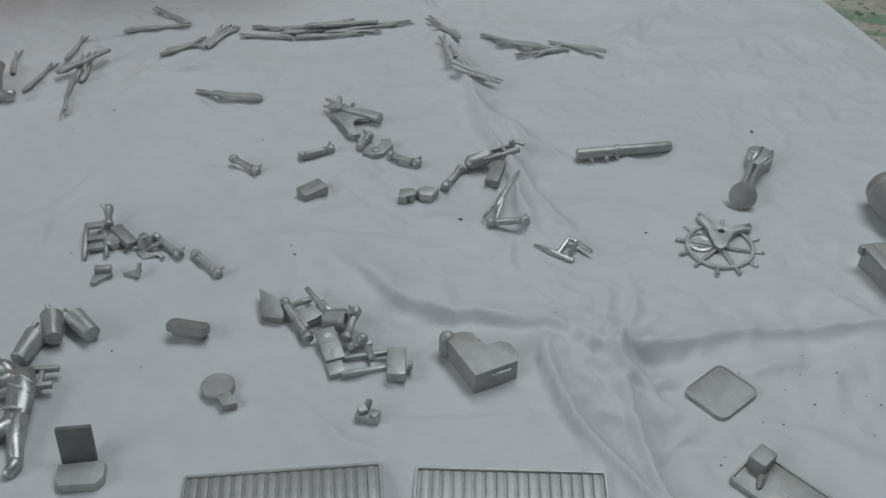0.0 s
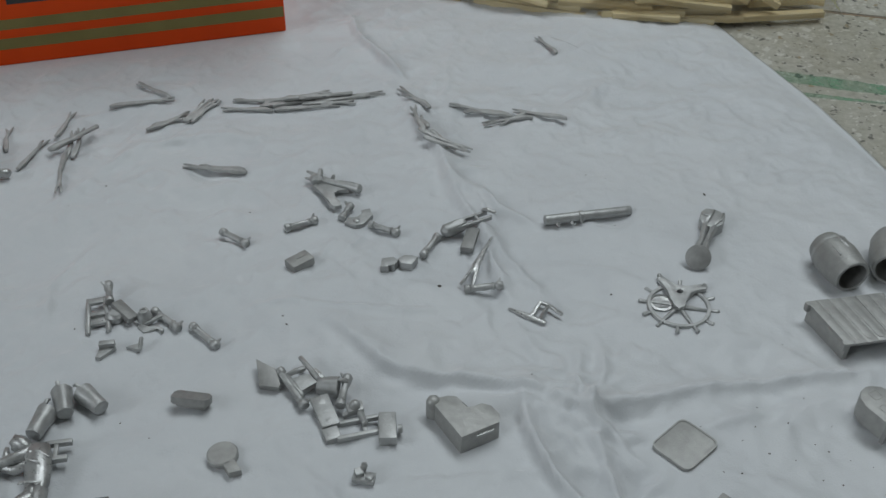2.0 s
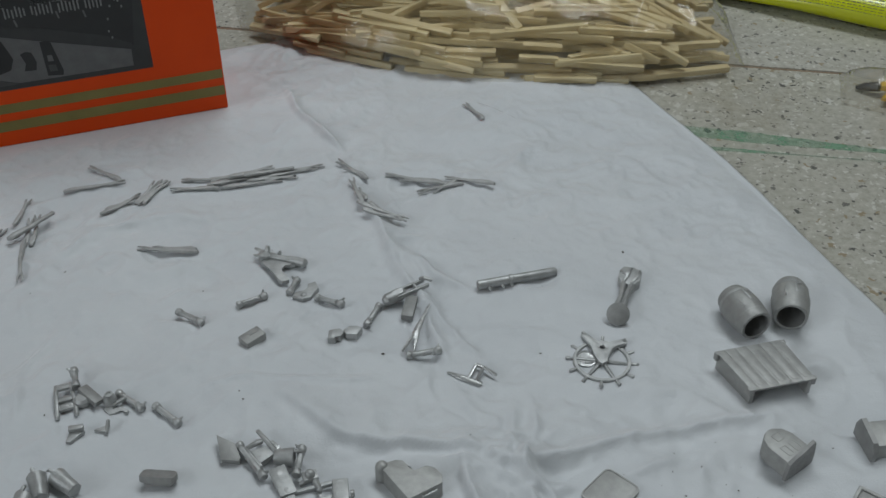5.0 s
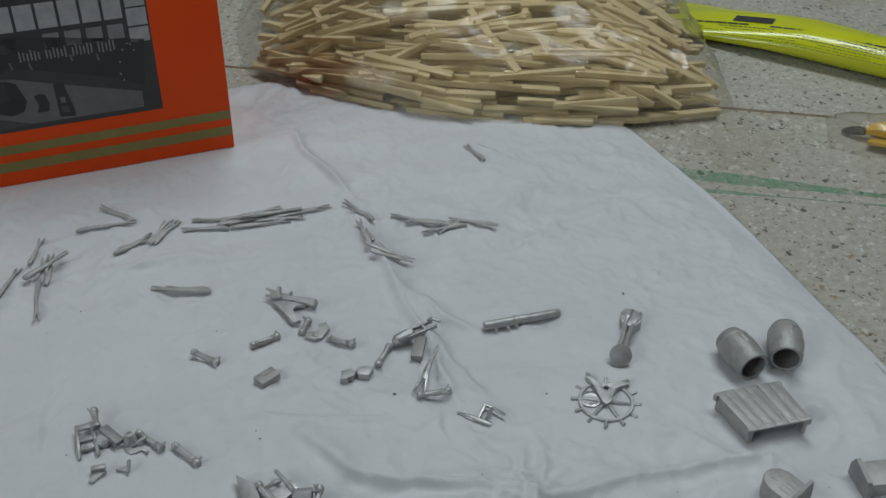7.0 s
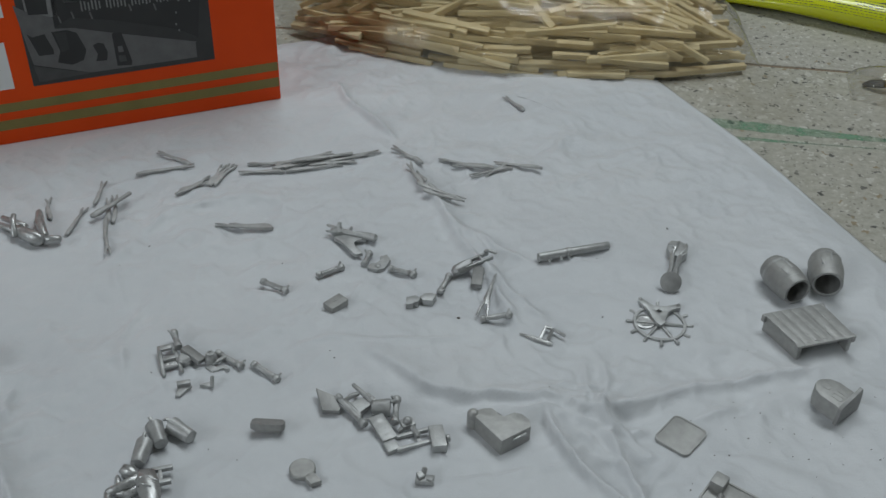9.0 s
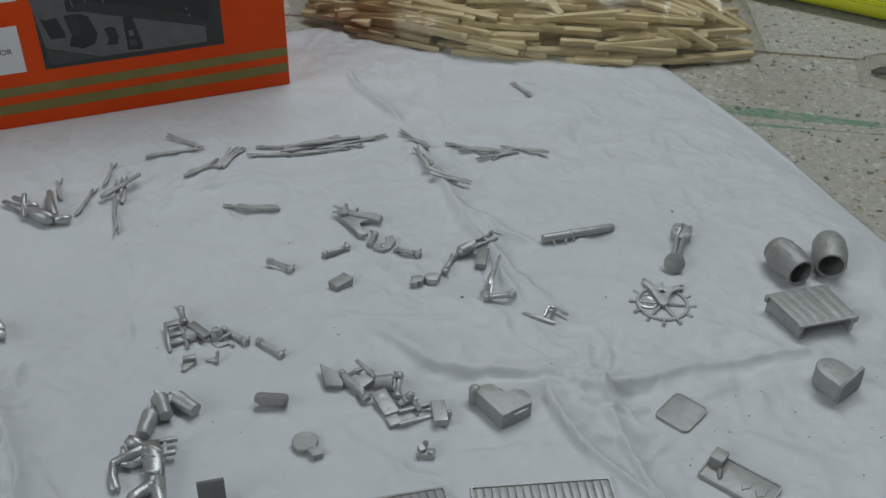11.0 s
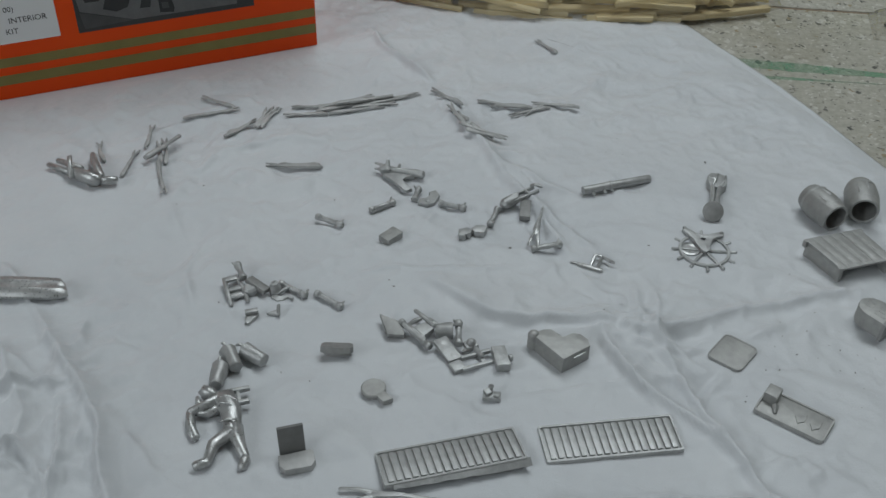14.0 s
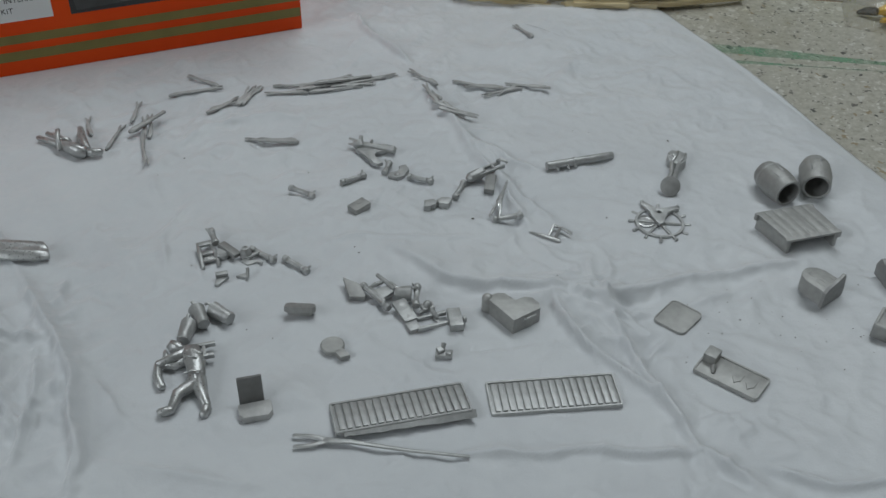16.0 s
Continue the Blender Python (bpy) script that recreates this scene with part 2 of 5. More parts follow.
def limb(bm, pts, radii, n=8, flat=1.0):
    """A tube of changing thickness along a line of points, rounded off at both ends."""
    pts = [Vector(p) for p in pts]
    rings = []
    ends = [(pts[0] + (pts[0] - pts[1]).normalized() * radii[0] * 0.5, radii[0] * 0.55)]
    mid = list(zip(pts, radii))
    last = [(pts[-1] + (pts[-1] - pts[-2]).normalized() * radii[-1] * 0.5, radii[-1] * 0.55)]
    line = ends + mid + last
    for i, (p, r) in enumerate(line):
        a, b = line[max(i - 1, 0)][0], line[min(i + 1, len(line) - 1)][0]
        t = (b - a).normalized()
        s = t.cross(Vector((0, 0, 1)))
        s = s.normalized() if s.length > 1e-3 else Vector((1, 0, 0))
        u = s.cross(t).normalized()
        lump = [r * (1 + 0.11 * math.sin(3.1 * k + 2.3 * i + 5 * r + p.x) + 0.07 * math.sin(5.3 * k - 1.7 * i + p.y)) for k in range(n)]
        rings.append([bm.verts.new(p + s * (lump[k] * math.cos(2 * math.pi * k / n)) + u * (lump[k] * flat * math.sin(2 * math.pi * k / n))) for k in range(n)])
    for a, b in zip(rings, rings[1:]):
        for k in range(n):
            bm.faces.new((a[k], a[(k + 1) % n], b[(k + 1) % n], b[k]))
    bm.faces.new(rings[0][::-1])
    bm.faces.new(rings[-1])
    return [v for r in rings for v in r]


def rounded(w, d, r, n=5):
    """The outline of a rectangle with rounded corners, about its middle."""
    out = []
    for cx, cy, a0 in ((w / 2 - r, d / 2 - r, 0), (r - w / 2, d / 2 - r, 90), (r - w / 2, r - d / 2, 180), (w / 2 - r, r - d / 2, 270)):
        for i in range(n + 1):
            a = math.radians(a0 + 90 * i / n)
            out.append((cx + r * math.cos(a), cy + r * math.sin(a)))
    return out


# ---- the cloth's relief ----
CREASES = [  # height, width on its two sides, points along it
    (0.5, 0.9, 0.9, ((-49, -10), (-33, -7), (-18, -9), (12, -9))),
    (1.8, 6.5, 0.9, ((-25, -12), (-19, -17.5), (-9, -26.2), (1, -30.6), (11.5, -34.4), (20.5, -36.4), (27, -39), (33, -45))),
    (1.6, 2.0, 0.9, ((20.3, -34), (22.6, -48), (27.4, -60.5), (33, -70), (39.8, -80), (45, -92))),
    (1.5, 2.0, 0.9, ((34, -48), (38, -57.4), (38.6, -67), (41.5, -80.6), (47, -98), (49.5, -112))),
    (1.4, 3.6, 2.0, ((-7, 104), (-1, 75), (9, 46), (16, 23), (22, -8), (27, -28))),
    (1.6, 1.8, 1.0, ((-28, 150), (-22, 135), (-12, 114), (-6, 102))),
    (1.9, 5.0, 2.0, ((20, -37), (38, -43), (52, -39), (83, -35), (112, -28))),
    (0.9, 2.8, 0.8, ((21, -42), (23, -49), (25.5, -56), (28.5, -64), (30.5, -76))),
    (1.2, 3.0, 1.6, ((40, -52), (60, -48), (82, -41))),
    (2.4, 3.4, 1.1, ((-138, -4), (-125, -28), (-117, -43), (-110, -61), (-105, -85), (-104, -110))),
    (2.0, 2.0, 1.1, ((-150, -47), (-132, -41), (-119, -42))),
    (2.0, 2.0, 1.0, ((-160, -60), (-130, -63), (-118, -80))),
    (1.8, 2.0, 1.0, ((-122, -42), (-119, -68), (-122, -95))),
    (1.1, 2.0, 0.9, ((-16, -95.2), (-9, -95.7), (0, -96), (19.3, -97.5), (38, -101.3), (44, -103))),
    (1.0, 2.0, 0.9, ((28, -100.4), (38, -101.8), (49.7, -101.6), (56, -110.5), (62, -119))),
    (1.2, 2.0, 0.9, ((60, -108), (67, -110.5), (75, -113.6), (88.7, -114.2), (116, -117))),
    (0.9, 5.0, 3.0, ((-95, 44), (-85, 60), (-62, 68), (-40, 62))),
    (0.7, 4.0, 3.0, ((-92, 10), (-98, 34), (-92, 50))),
    (0.6, 3.0, 3.0, ((-133, 92), (-122, 70), (-100, 78))),
    (0.9, 1.6, 1.4, ((16, 30), (22, 12), (31, -6))),
    (0.8, 1.4, 1.6, ((6, 52), (15, 40), (19, 26))),
    (0.8, 2.0, 1.6, ((-90, -20), (-92, 0), (-86, 20))),
    (0.9, 2.0, 1.8, ((-100, -88), (-80, -96), (-60, -100))),
    (1.7, 2.0, 1.2, ((-150, -20), (-138, -30), (-130, -52), (-134, -76))),
    (0.5, 5.0, 5.0, ((40, 60), (70, 70), (105, 60))),
]
crinkle = random.Random(5)
for cx, cy, sx, sy, turn, spread, count, high in ((-132, -60, 22, 40, 115, 45, 26, 0.55), (38, -48, 12, 13, 120, 50, 16, 0.5), (-20, 40, 90, 90, 100, 90, 34, 0.22), (40, -70, 60, 40, 160, 50, 12, 0.25), (18, 20, 8, 40, 112, 25, 8, 0.4)):
    for k in range(count):  # short sharp crinkles
        x, y = cx + crinkle.gauss(0, 0.6) * sx, cy + crinkle.gauss(0, 0.6) * sy
        a, half = math.radians(turn + crinkle.uniform(-spread, spread)), crinkle.uniform(5, 13)
        dx, dy, bend = half * math.cos(a), half * math.sin(a), crinkle.uniform(-0.25, 0.25)
        CREASES.append((1.6 * high * crinkle.uniform(0.5, 1.2), crinkle.uniform(0.8, 2.6), crinkle.uniform(0.6, 1.2), ((x - dx, y - dy), (x - dy * bend, y + dx * bend), (x + dx, y + dy))))
KNOTS = (  # gathered places, full of small sharp wrinkles: x, y, radius, amount
    (34, -43, 13, 0.9), (27, -33, 8, 0.7), (45, -62, 13, 0.45), (-126, -44, 22, 0.55), (-135, -70, 24, 0.6), (-128, -100, 24, 0.5),
    (20, 14, 10, 0.3), (12, 42, 10, 0.25), (54, -108, 10, 0.35), (-80, 58, 22, 0.2),
)
FLATS = ((55.8, -52.6, 9), (63.2, -76.6, 11), (-34, -81, 12), (-18, -79, 12), (6, -78, 11), (23, -78, 11), (104, -18, 13), (63, -9, 11), (26, -10, 7), (38, 25, 6), (51, 28, 6), (111, 5, 11), (-79, -62, 13), (8, -48, 9))
EDGE = (82.4, 228.7)          # the cloth's far corner
CA, SA = math.cos(math.radians(16.7)), math.sin(math.radians(16.7))


LATTICE = np.random.RandomState(11).uniform(-1, 1, (64, 64, 2))


def swell(x, y):
    """Smooth gradient noise over a lattice of unit cells, about -0.7 to 0.7."""
    xi, yi = np.floor(x).astype(int), np.floor(y).astype(int)
    fx, fy = x - xi, y - yi
    sx, sy = fx * fx * fx * (fx * (6 * fx - 15) + 10), fy * fy * fy * (fy * (6 * fy - 15) + 10)

    def corner(i, j):
        g = LATTICE[(xi + i) % 64, (yi + j) % 64]
        return g[..., 0] * (fx - i) + g[..., 1] * (fy - j)

    low = corner(0, 0) * (1 - sx) + corner(1, 0) * sx
    high = corner(0, 1) * (1 - sx) + corner(1, 1) * sx
    return low * (1 - sy) + high * sy


def cloth_z(x, y):
    """The height of the cloth's upper face in millimetres; x and y may be arrays."""
    x, y = np.asarray(x, float), np.asarray(y, float)
    wx, wy = x + 4 * swell(x / 23 + 3, y / 23), y + 4 * swell(x / 23, y / 23 + 9)
    crumple = 0.25 + 0.75 * np.clip(0.5 + 1.6 * swell(x / 60 + 20, y / 60 + 7), 0, 1)
    z = 2.8 * swell(x / 46, y / 46)
    z = z - 5.4 * crumple * np.abs(swell(wx / 27 + 5, wy / 23)) - 3.0 * crumple * np.abs(swell(wx / 12, wy / 14 + 30))
    z = z - 0.9 * crumple * np.abs(swell(wx / 6.1 + 2, wy / 5.3)) + 0.2 * swell(wx / 4.3, wy / 4.3) + 1.0
    for h, wl, wr, pts in CREASES:
        best = np.full(x.shape, 1e9)
        side = np.zeros(x.shape)
        fade = np.zeros(x.shape)
        n = len(pts) - 1
        for i in range(n):
            (ax, ay), (bx, by) = pts[i], pts[i + 1]
            dx, dy = bx - ax, by - ay
            ln = dx * dx + dy * dy
            s = np.clip(((wx - ax) * dx + (wy - ay) * dy) / ln, 0, 1)
            px, py = wx - ax - s * dx, wy - ay - s * dy
            d = np.hypot(px, py)
            near = d < best
            best = np.where(near, d, best)
            side = np.where(near, np.sign(dx * py - dy * px), side)
            fade = np.where(near, (i + s) / n, fade)
        w = np.where(side > 0, wl, wr)
        wave = 0.88 + 0.12 * np.sin(9 * fade + 40 * h)
        ends = np.clip(np.minimum(fade, 1 - fade) * 3.5 + 0.06, 0, 1)
        soft = np.hypot(best, 0.4) - 0.4
        z = z + 2.6 * h * wave * ends * (np.exp(-soft / w) - 0.3 * np.exp(-((best / (3.0 * w)) ** 2)))
    knot = np.zeros(x.shape)
    for kx, ky, kr, amount in KNOTS:
        knot = np.maximum(knot, amount * np.exp(-((np.hypot(x - kx, y - ky) / kr) ** 2)))
    fine = 0.05 + 0.13 * crumple + 0.8 * knot
    vx, vy = x + 2.5 * swell(x / 9 + 31, y / 9), y + 2.5 * swell(x / 9, y / 9 + 17)
    z = z + fine * (7.5 * (0.22 - np.abs(swell(vx / 9.5 + 40, vy / 8.0 + 3))) + 3.2 * (0.2 - np.abs(swell(vx / 4.6 + 8, vy / 5.2 + 44))))
    for fx, fy, fr in FLATS:  # pressed flat under the larger castings
        w = np.exp(-((np.hypot(x - fx, y - fy) / fr) ** 4))
        z = z * (1 - w) + 0.2 * w
    bu = (x + 47.3) * 0.965 + (y - 138.0) * 0.262  # under the kit box
    bv = -(x + 47.3) * 0.262 + (y - 138.0) * 0.965
    out = np.maximum(np.maximum(bu, 0), np.maximum(-bv, bv - 44))
    w = np.exp(-((np.maximum(out, 0) / 7.0) ** 2))
    z = z * (1 - w) - 0.1 * w
    u = (x - EDGE[0]) * CA + (y - EDGE[1]) * SA
    v = -(x - EDGE[0]) * SA + (y - EDGE[1]) * CA
    rim = np.clip(np.minimum(-u, -v) / 12.0, 0, 1)
    z = z * (0.3 + 0.7 * rim) - 1.7 * (1 - rim) ** 2
    return np.where(z < -1.0, -1.0 + 1.1 * np.tanh((z + 1.0) / 1.1), z)


def rest(x, y, r=0.0):
    """The height at which a thing of that radius lies on the cloth."""
    if r <= 0:
        return float(cloth_z(x, y))
    a = np.linspace(0, 2 * np.pi, 9)[:-1]
    z = np.r_[cloth_z(x, y), cloth_z(x + r * np.cos(a), y + r * np.sin(a)), cloth_z(x + r / 2 * np.cos(a), y + r / 2 * np.sin(a))]
    return 0.4 * float(z.max()) + 0.6 * float(z.mean())


def rest_line(x0, y0, x1, y1):
    """The height on which a straight thing between two places lies."""
    s = np.linspace(0, 1, 9)
    z = cloth_z(x0 + (x1 - x0) * s, y0 + (y1 - y0) * s)
    return 0.75 * float(z.max()) + 0.25 * float(z.mean())


# ---- the room ----
FLOOR = -2.5


def room():
    bm = bmesh.new()
    box(bm, 4000, 4000, 40, mm(0, 300, FLOOR - 40.6), 0)
    tagged(part("floor", bm, GROUT, smooth=0), "pale terrazzo floor with dark chips and brown joints", "floor", kind="structure")
    floor = bpy.data.objects["floor"]
    # four large tiles meet near the bag; the joint runs on behind it
    ja = math.degrees(math.atan2(-13.2, 52.4))
    for i, (cx, cy) in enumerate(((-150.7, -151), (150.7, -151), (-150.7, 151), (150.7, 151))):
        bm = bmesh.new()
        box(bm, 300, 300, 6, None, 0.6)
        part("tile", bm, TERRAZZO, floor, m=at(60, 181.7, 0, ja) @ at(cx, cy, FLOOR - 6))
    for i, (cx, cy, w, d) in enumerate(((1150.9, 0, 1699, 3000), (-1150.9, 0, 1699, 3000), (0, 1000.9, 601.6, 1399), (0, -1000.9, 601.6, 1399))):
        bm = bmesh.new()
        box(bm, w, d, 6, None, 0.6)
        part("tile", bm, TERRAZZO, floor, m=at(60, 181.7, 0, ja) @ at(cx, cy, FLOOR - 6))
    for nm, sx, sy, cx, cy in (("wall_north", 4200, 100, 0, 2350), ("wall_south", 4200, 100, 0, -1750), ("wall_east", 100, 4000, 2050, 300), ("wall_west", 100, 4000, -2050, 300)):
        bm = bmesh.new()
        box(bm, sx, sy, 2600, mm(cx, cy, FLOOR - 4), 0)
        tagged(part(nm, bm, PLASTER, smooth=0), "plain pale painted plaster wall of the room", "wall", kind="structure")
    bm = bmesh.new()
    box(bm, 4200, 4200, 100, mm(0, 300, 2600 + FLOOR), 0)
    tagged(part("ceiling", bm, PLASTER, smooth=0), "plain pale painted ceiling", "ceiling", kind="structure")


room()


def cloth():
    step = 0.65
    nu, nv = 588, 588
    us, vs = -np.arange(nu) * step, -np.arange(nv) * step
    U, V = np.meshgrid(us, vs, indexing="ij")
    U = U + 2.4 * np.exp(-(((V + 145) / 45) ** 2)) * np.clip(1 + U / 40, 0, 1)  # the right edge bulges a little
    X, Y = EDGE[0] + U * CA - V * SA, EDGE[1] + U * SA + V * CA
    X = X + np.where(U > -3, 0.7 * np.sin(V / 31.0), 0)
    Z = cloth_z(X, Y)
    co = np.stack([X, Y, Z], -1).reshape(-1, 3) * MM
    i, j = np.meshgrid(np.arange(nu - 1), np.arange(nv - 1), indexing="ij")
    a = (i * nv + j).ravel()
    faces = np.stack([a, a + nv, a + nv + 1, a + 1], -1)
    me = bpy.data.meshes.new("cloth")
    me.from_pydata(co.tolist(), [], faces.tolist())
    me.materials.append(CLOTH)
    me.shade_smooth()
    me.flip_normals() if me.polygons[0].normal.z < 0 else None
    ob = new("cloth", me)
    so = ob.modifiers.new("thickness", "SOLIDIFY")
    so.thickness, so.offset = 0.00035, -1
    return tagged(ob, "creased white cotton cloth spread flat over the terrazzo floor", "cloth")


cloth()


# ---- things: helpers ----
def thing(name, x, y, rz, label, category, group="", z=None, r=3.0, rx=0.0, ry=0.0):
    ob = new(name)
    ob.empty_display_size = 0.002
    ob.matrix_basis = at(x, y, rest(x, y, r) if z is None else z, rz, rx, ry)
    return tagged(ob, label, category, group)


def heading(x0, y0, x1, y1):
    return math.degrees(math.atan2(y1 - y0, x1 - x0))


def rough_up(bm, amount, seed=1):
    rr = random.Random(seed)
    for v in bm.verts:
        v.co += Vector((rr.uniform(-1, 1), rr.uniform(-1, 1), rr.uniform(-1, 1))) * amount


# ---- the kit box ----
def kit_box():
    W, H, D = 205.0, 76.0, 44.0
    ob = thing("kit_box", -47.3, 138.0, 15.2, "orange cardboard kit box with olive stripes standing on the cloth", "box", z=0.0)
    bm = bmesh.new()
    box(bm, W, D, H, mm(-W / 2, D / 2, 0), 0.5)
    body = part("carton", bm, ORANGE, ob, "glossy orange printed card")
    for z0, z1 in ((5.7, 9.5), (12.6, 16.1)):
        bm = bmesh.new()
        box(bm, W - 0.8, 0.12, z1 - z0, mm(-W / 2, -0.04, z0), 0)
        part("stripe", bm, OLIVE, body, "olive printed stripe", smooth=0)
    bm = bmesh.new()
    box(bm, 64.6, 0.12, 50, mm(-56.3, -0.04, 21.2), 0)
    pic = part("picture", bm, GREYS[1], ob, "dark black-and-white photograph of a workshop", smooth=0)

    def flat(name, g, x0, x1, z0, z1, lift=0.0, slope=0.0):
        bm = bmesh.new()
        y = -0.13 - lift
        vs = [bm.verts.new(c) for c in ((x0, y, z0), (x1, y, z0), (x1 + slope, y, z1), (x0 + slope, y, z1))]
        bm.faces.new(vs)
        ex = bmesh.ops.extrude_face_region(bm, geom=bm.faces[:])
        for v in [g2 for g2 in ex["geom"] if isinstance(g2, bmesh.types.BMVert)]:
            v.co.y -= 0.03
        return part(name, bm, g if not isinstance(g, int) else GREYS[g], pic, smooth=0)

    def shape(name, g, outline, lift):
        bm = bmesh.new()
        f = bm.faces.new([bm.verts.new((x, -0.13 - lift, z)) for x, z in outline])
        ex = bmesh.ops.extrude_face_region(bm, geom=[f])
        for v in [g2 for g2 in ex["geom"] if isinstance(g2, bmesh.types.BMVert)]:
            v.co.y -= 0.03
        bmesh.ops.recalc_face_normals(bm, faces=bm.faces)
        return part(name, bm, GREYS[g], pic, smooth=0)

    shape("bench_area", 0, ((-76.8, 57.5), (-26.6, 49), (-29.2, 30.6), (-38.2, 35.9), (-57.9, 41.9), (-71.7, 45), (-77.6, 42)), 0)
    shape("bench_front", 1, ((-71.7, 44.7), (-57.9, 41.8), (-38.2, 35.9), (-29.8, 31.5), (-29.9, 29.8), (-59.5, 37.6), (-72, 41.3)), 0.05)
    shape("floor_area", 3, ((-89.4, 51.8), (-85.8, 49.1), (-77.6, 45.8), (-77.6, 41.6), (-72, 41.1), (-59.5, 37.4), (-29.7, 29.2), (-30.1, 23.1), (-68.6, 23.3), (-87, 29.3)), 0.02)
    shape("floor_edge", 2, ((-87.2, 28.9), (-68.6, 23.1), (-86.3, 22.5)), 0.05)
    shape("machine_mark", 0, ((-85.4, 54), (-78.4, 54.6), (-78.8, 47.2), (-85.2, 47.8)), 0.05)
    shape("chair_mark", 0, ((-87, 40.9), (-85.5, 39.6), (-81.3, 40.2), (-80.9, 38.4), (-79.5, 34.3), (-79.6, 32.3), (-84.6, 32.4)), 0.06)
    shape("machine_mark", 0, ((-79, 40.6), (-73.9, 40.6), (-70.8, 39.1), (-68.6, 32.3), (-70.2, 28.5), (-74.3, 27.3), (-78.9, 29), (-77.4, 33.1)), 0.06)
    shape("machine_mark", 1, ((-78.1, 40), (-74.4, 39.9), (-74.2, 33.3), (-76.9, 32.6)), 0.1)
    shape("bucket_mark", 0, ((-66.2, 33.6), (-64.3, 34.3), (-62.5, 33.7), (-61.6, 30.2), (-62.3, 27.1), (-66.1, 27.3), (-65.1, 30)), 0.06)
    shape("stool_mark", 0, ((-59.2, 37), (-55.9, 37.1), (-53.7, 25.5), (-54.1, 23.8), (-59.1, 24.4)), 0.06)
    shape("stool_gap", 3, ((-57.9, 31.9), (-56.3, 31.8), (-56.1, 29.5), (-57.9, 29.6)), 0.1)
    shape("stool_gap", 2, ((-58.2, 28.3), (-55.8, 28.1), (-55.5, 25.7), (-58.1, 25.8)), 0.1)
    shape("bench_side", 1, ((-30.3, 29.2), (-27, 29.2), (-27.5, 22.6), (-30.5, 22.6)), 0.06)
    for x, z in ((-32.6, 48.1), (-34.5, 46), (-35.9, 41.5), (-36.4, 37.1), (-35.6, 34.6), (-30.7, 45.3), (-31.6, 47.5)):
        flat("wheel_mark", 4, x - 0.25, x + 0.25, z - 0.3, z + 0.5, 0.06)
    for i in range(6):
        x0 = -73.5 + 7.0 * i
        flat("window_area", 5, x0, x0 + 6.0, 57.6, 66.5)
        if i in (0, 2, 3, 4, 5):
            flat("window_area", 4, x0 + 0.4, x0 + 5.6, 50.4, 55.6)
    for z0, z1 in ((48.2, 53.6), (54.3, 60.6), (61.2, 70)):
        flat("window_area", 5, -31.2, -24.6, z0, z1)
    flat("window_area", 4, -86, -76, 46, 62)
    for i in range(26):
        x0 = -67.8 + 1.22 * i
        if i % 7 != 6:
            flat("tool_mark", 4, x0, x0 + 0.5, 46.6 + 0.4 * (i % 2) - 0.02 * i, 50.6 - 0.5 * (i % 3), 0.06)
    for i, x0 in enumerate((-75.5, -71, -65, -51.5, -43)):
        flat("lamp_mark", 3, x0, x0 + 0.6, 43.4 + i % 2, 46.0 + i % 2, 0.06, -0.5)

    bm = bmesh.new()
    box(bm, 56, 0.12, 17.6, mm(-122.9, -0.04, 21.5), 0)
    lab = part("label", bm, LABEL, ob, "white printed label", smooth=0)
    bm = bmesh.new()
    box(bm, 56, 0.12, 23, mm(-121, -0.04, 48.0), 0)
    part("label", bm, LABEL, ob, "white printed label", smooth=0)

    def words(text, right, z, size):
        cu = bpy.data.curves.new("lettering", "FONT")
        cu.body, cu.size, cu.align_x, cu.extrude = text, size * MM, "RIGHT", 0.00002
        t = new("lettering", cu)
        dg = bpy.context.evaluated_depsgraph_get()
        me = bpy.data.meshes.new_from_object(t.evaluated_get(dg))
        bpy.data.objects.remove(t)
        o = new("lettering", me)
        me.materials.clear()
        me.materials.append(INK)
        o.parent = lab
        o.matrix_basis = at(right, -0.14, z, 0, 90, 0)
        return o

    words("INTERIOR", -98.2, 28.9, 2.9)
    words("KIT", -108.4, 24.9, 2.9)
    words("00)", -108.4, 33.2, 2.7)


kit_box()


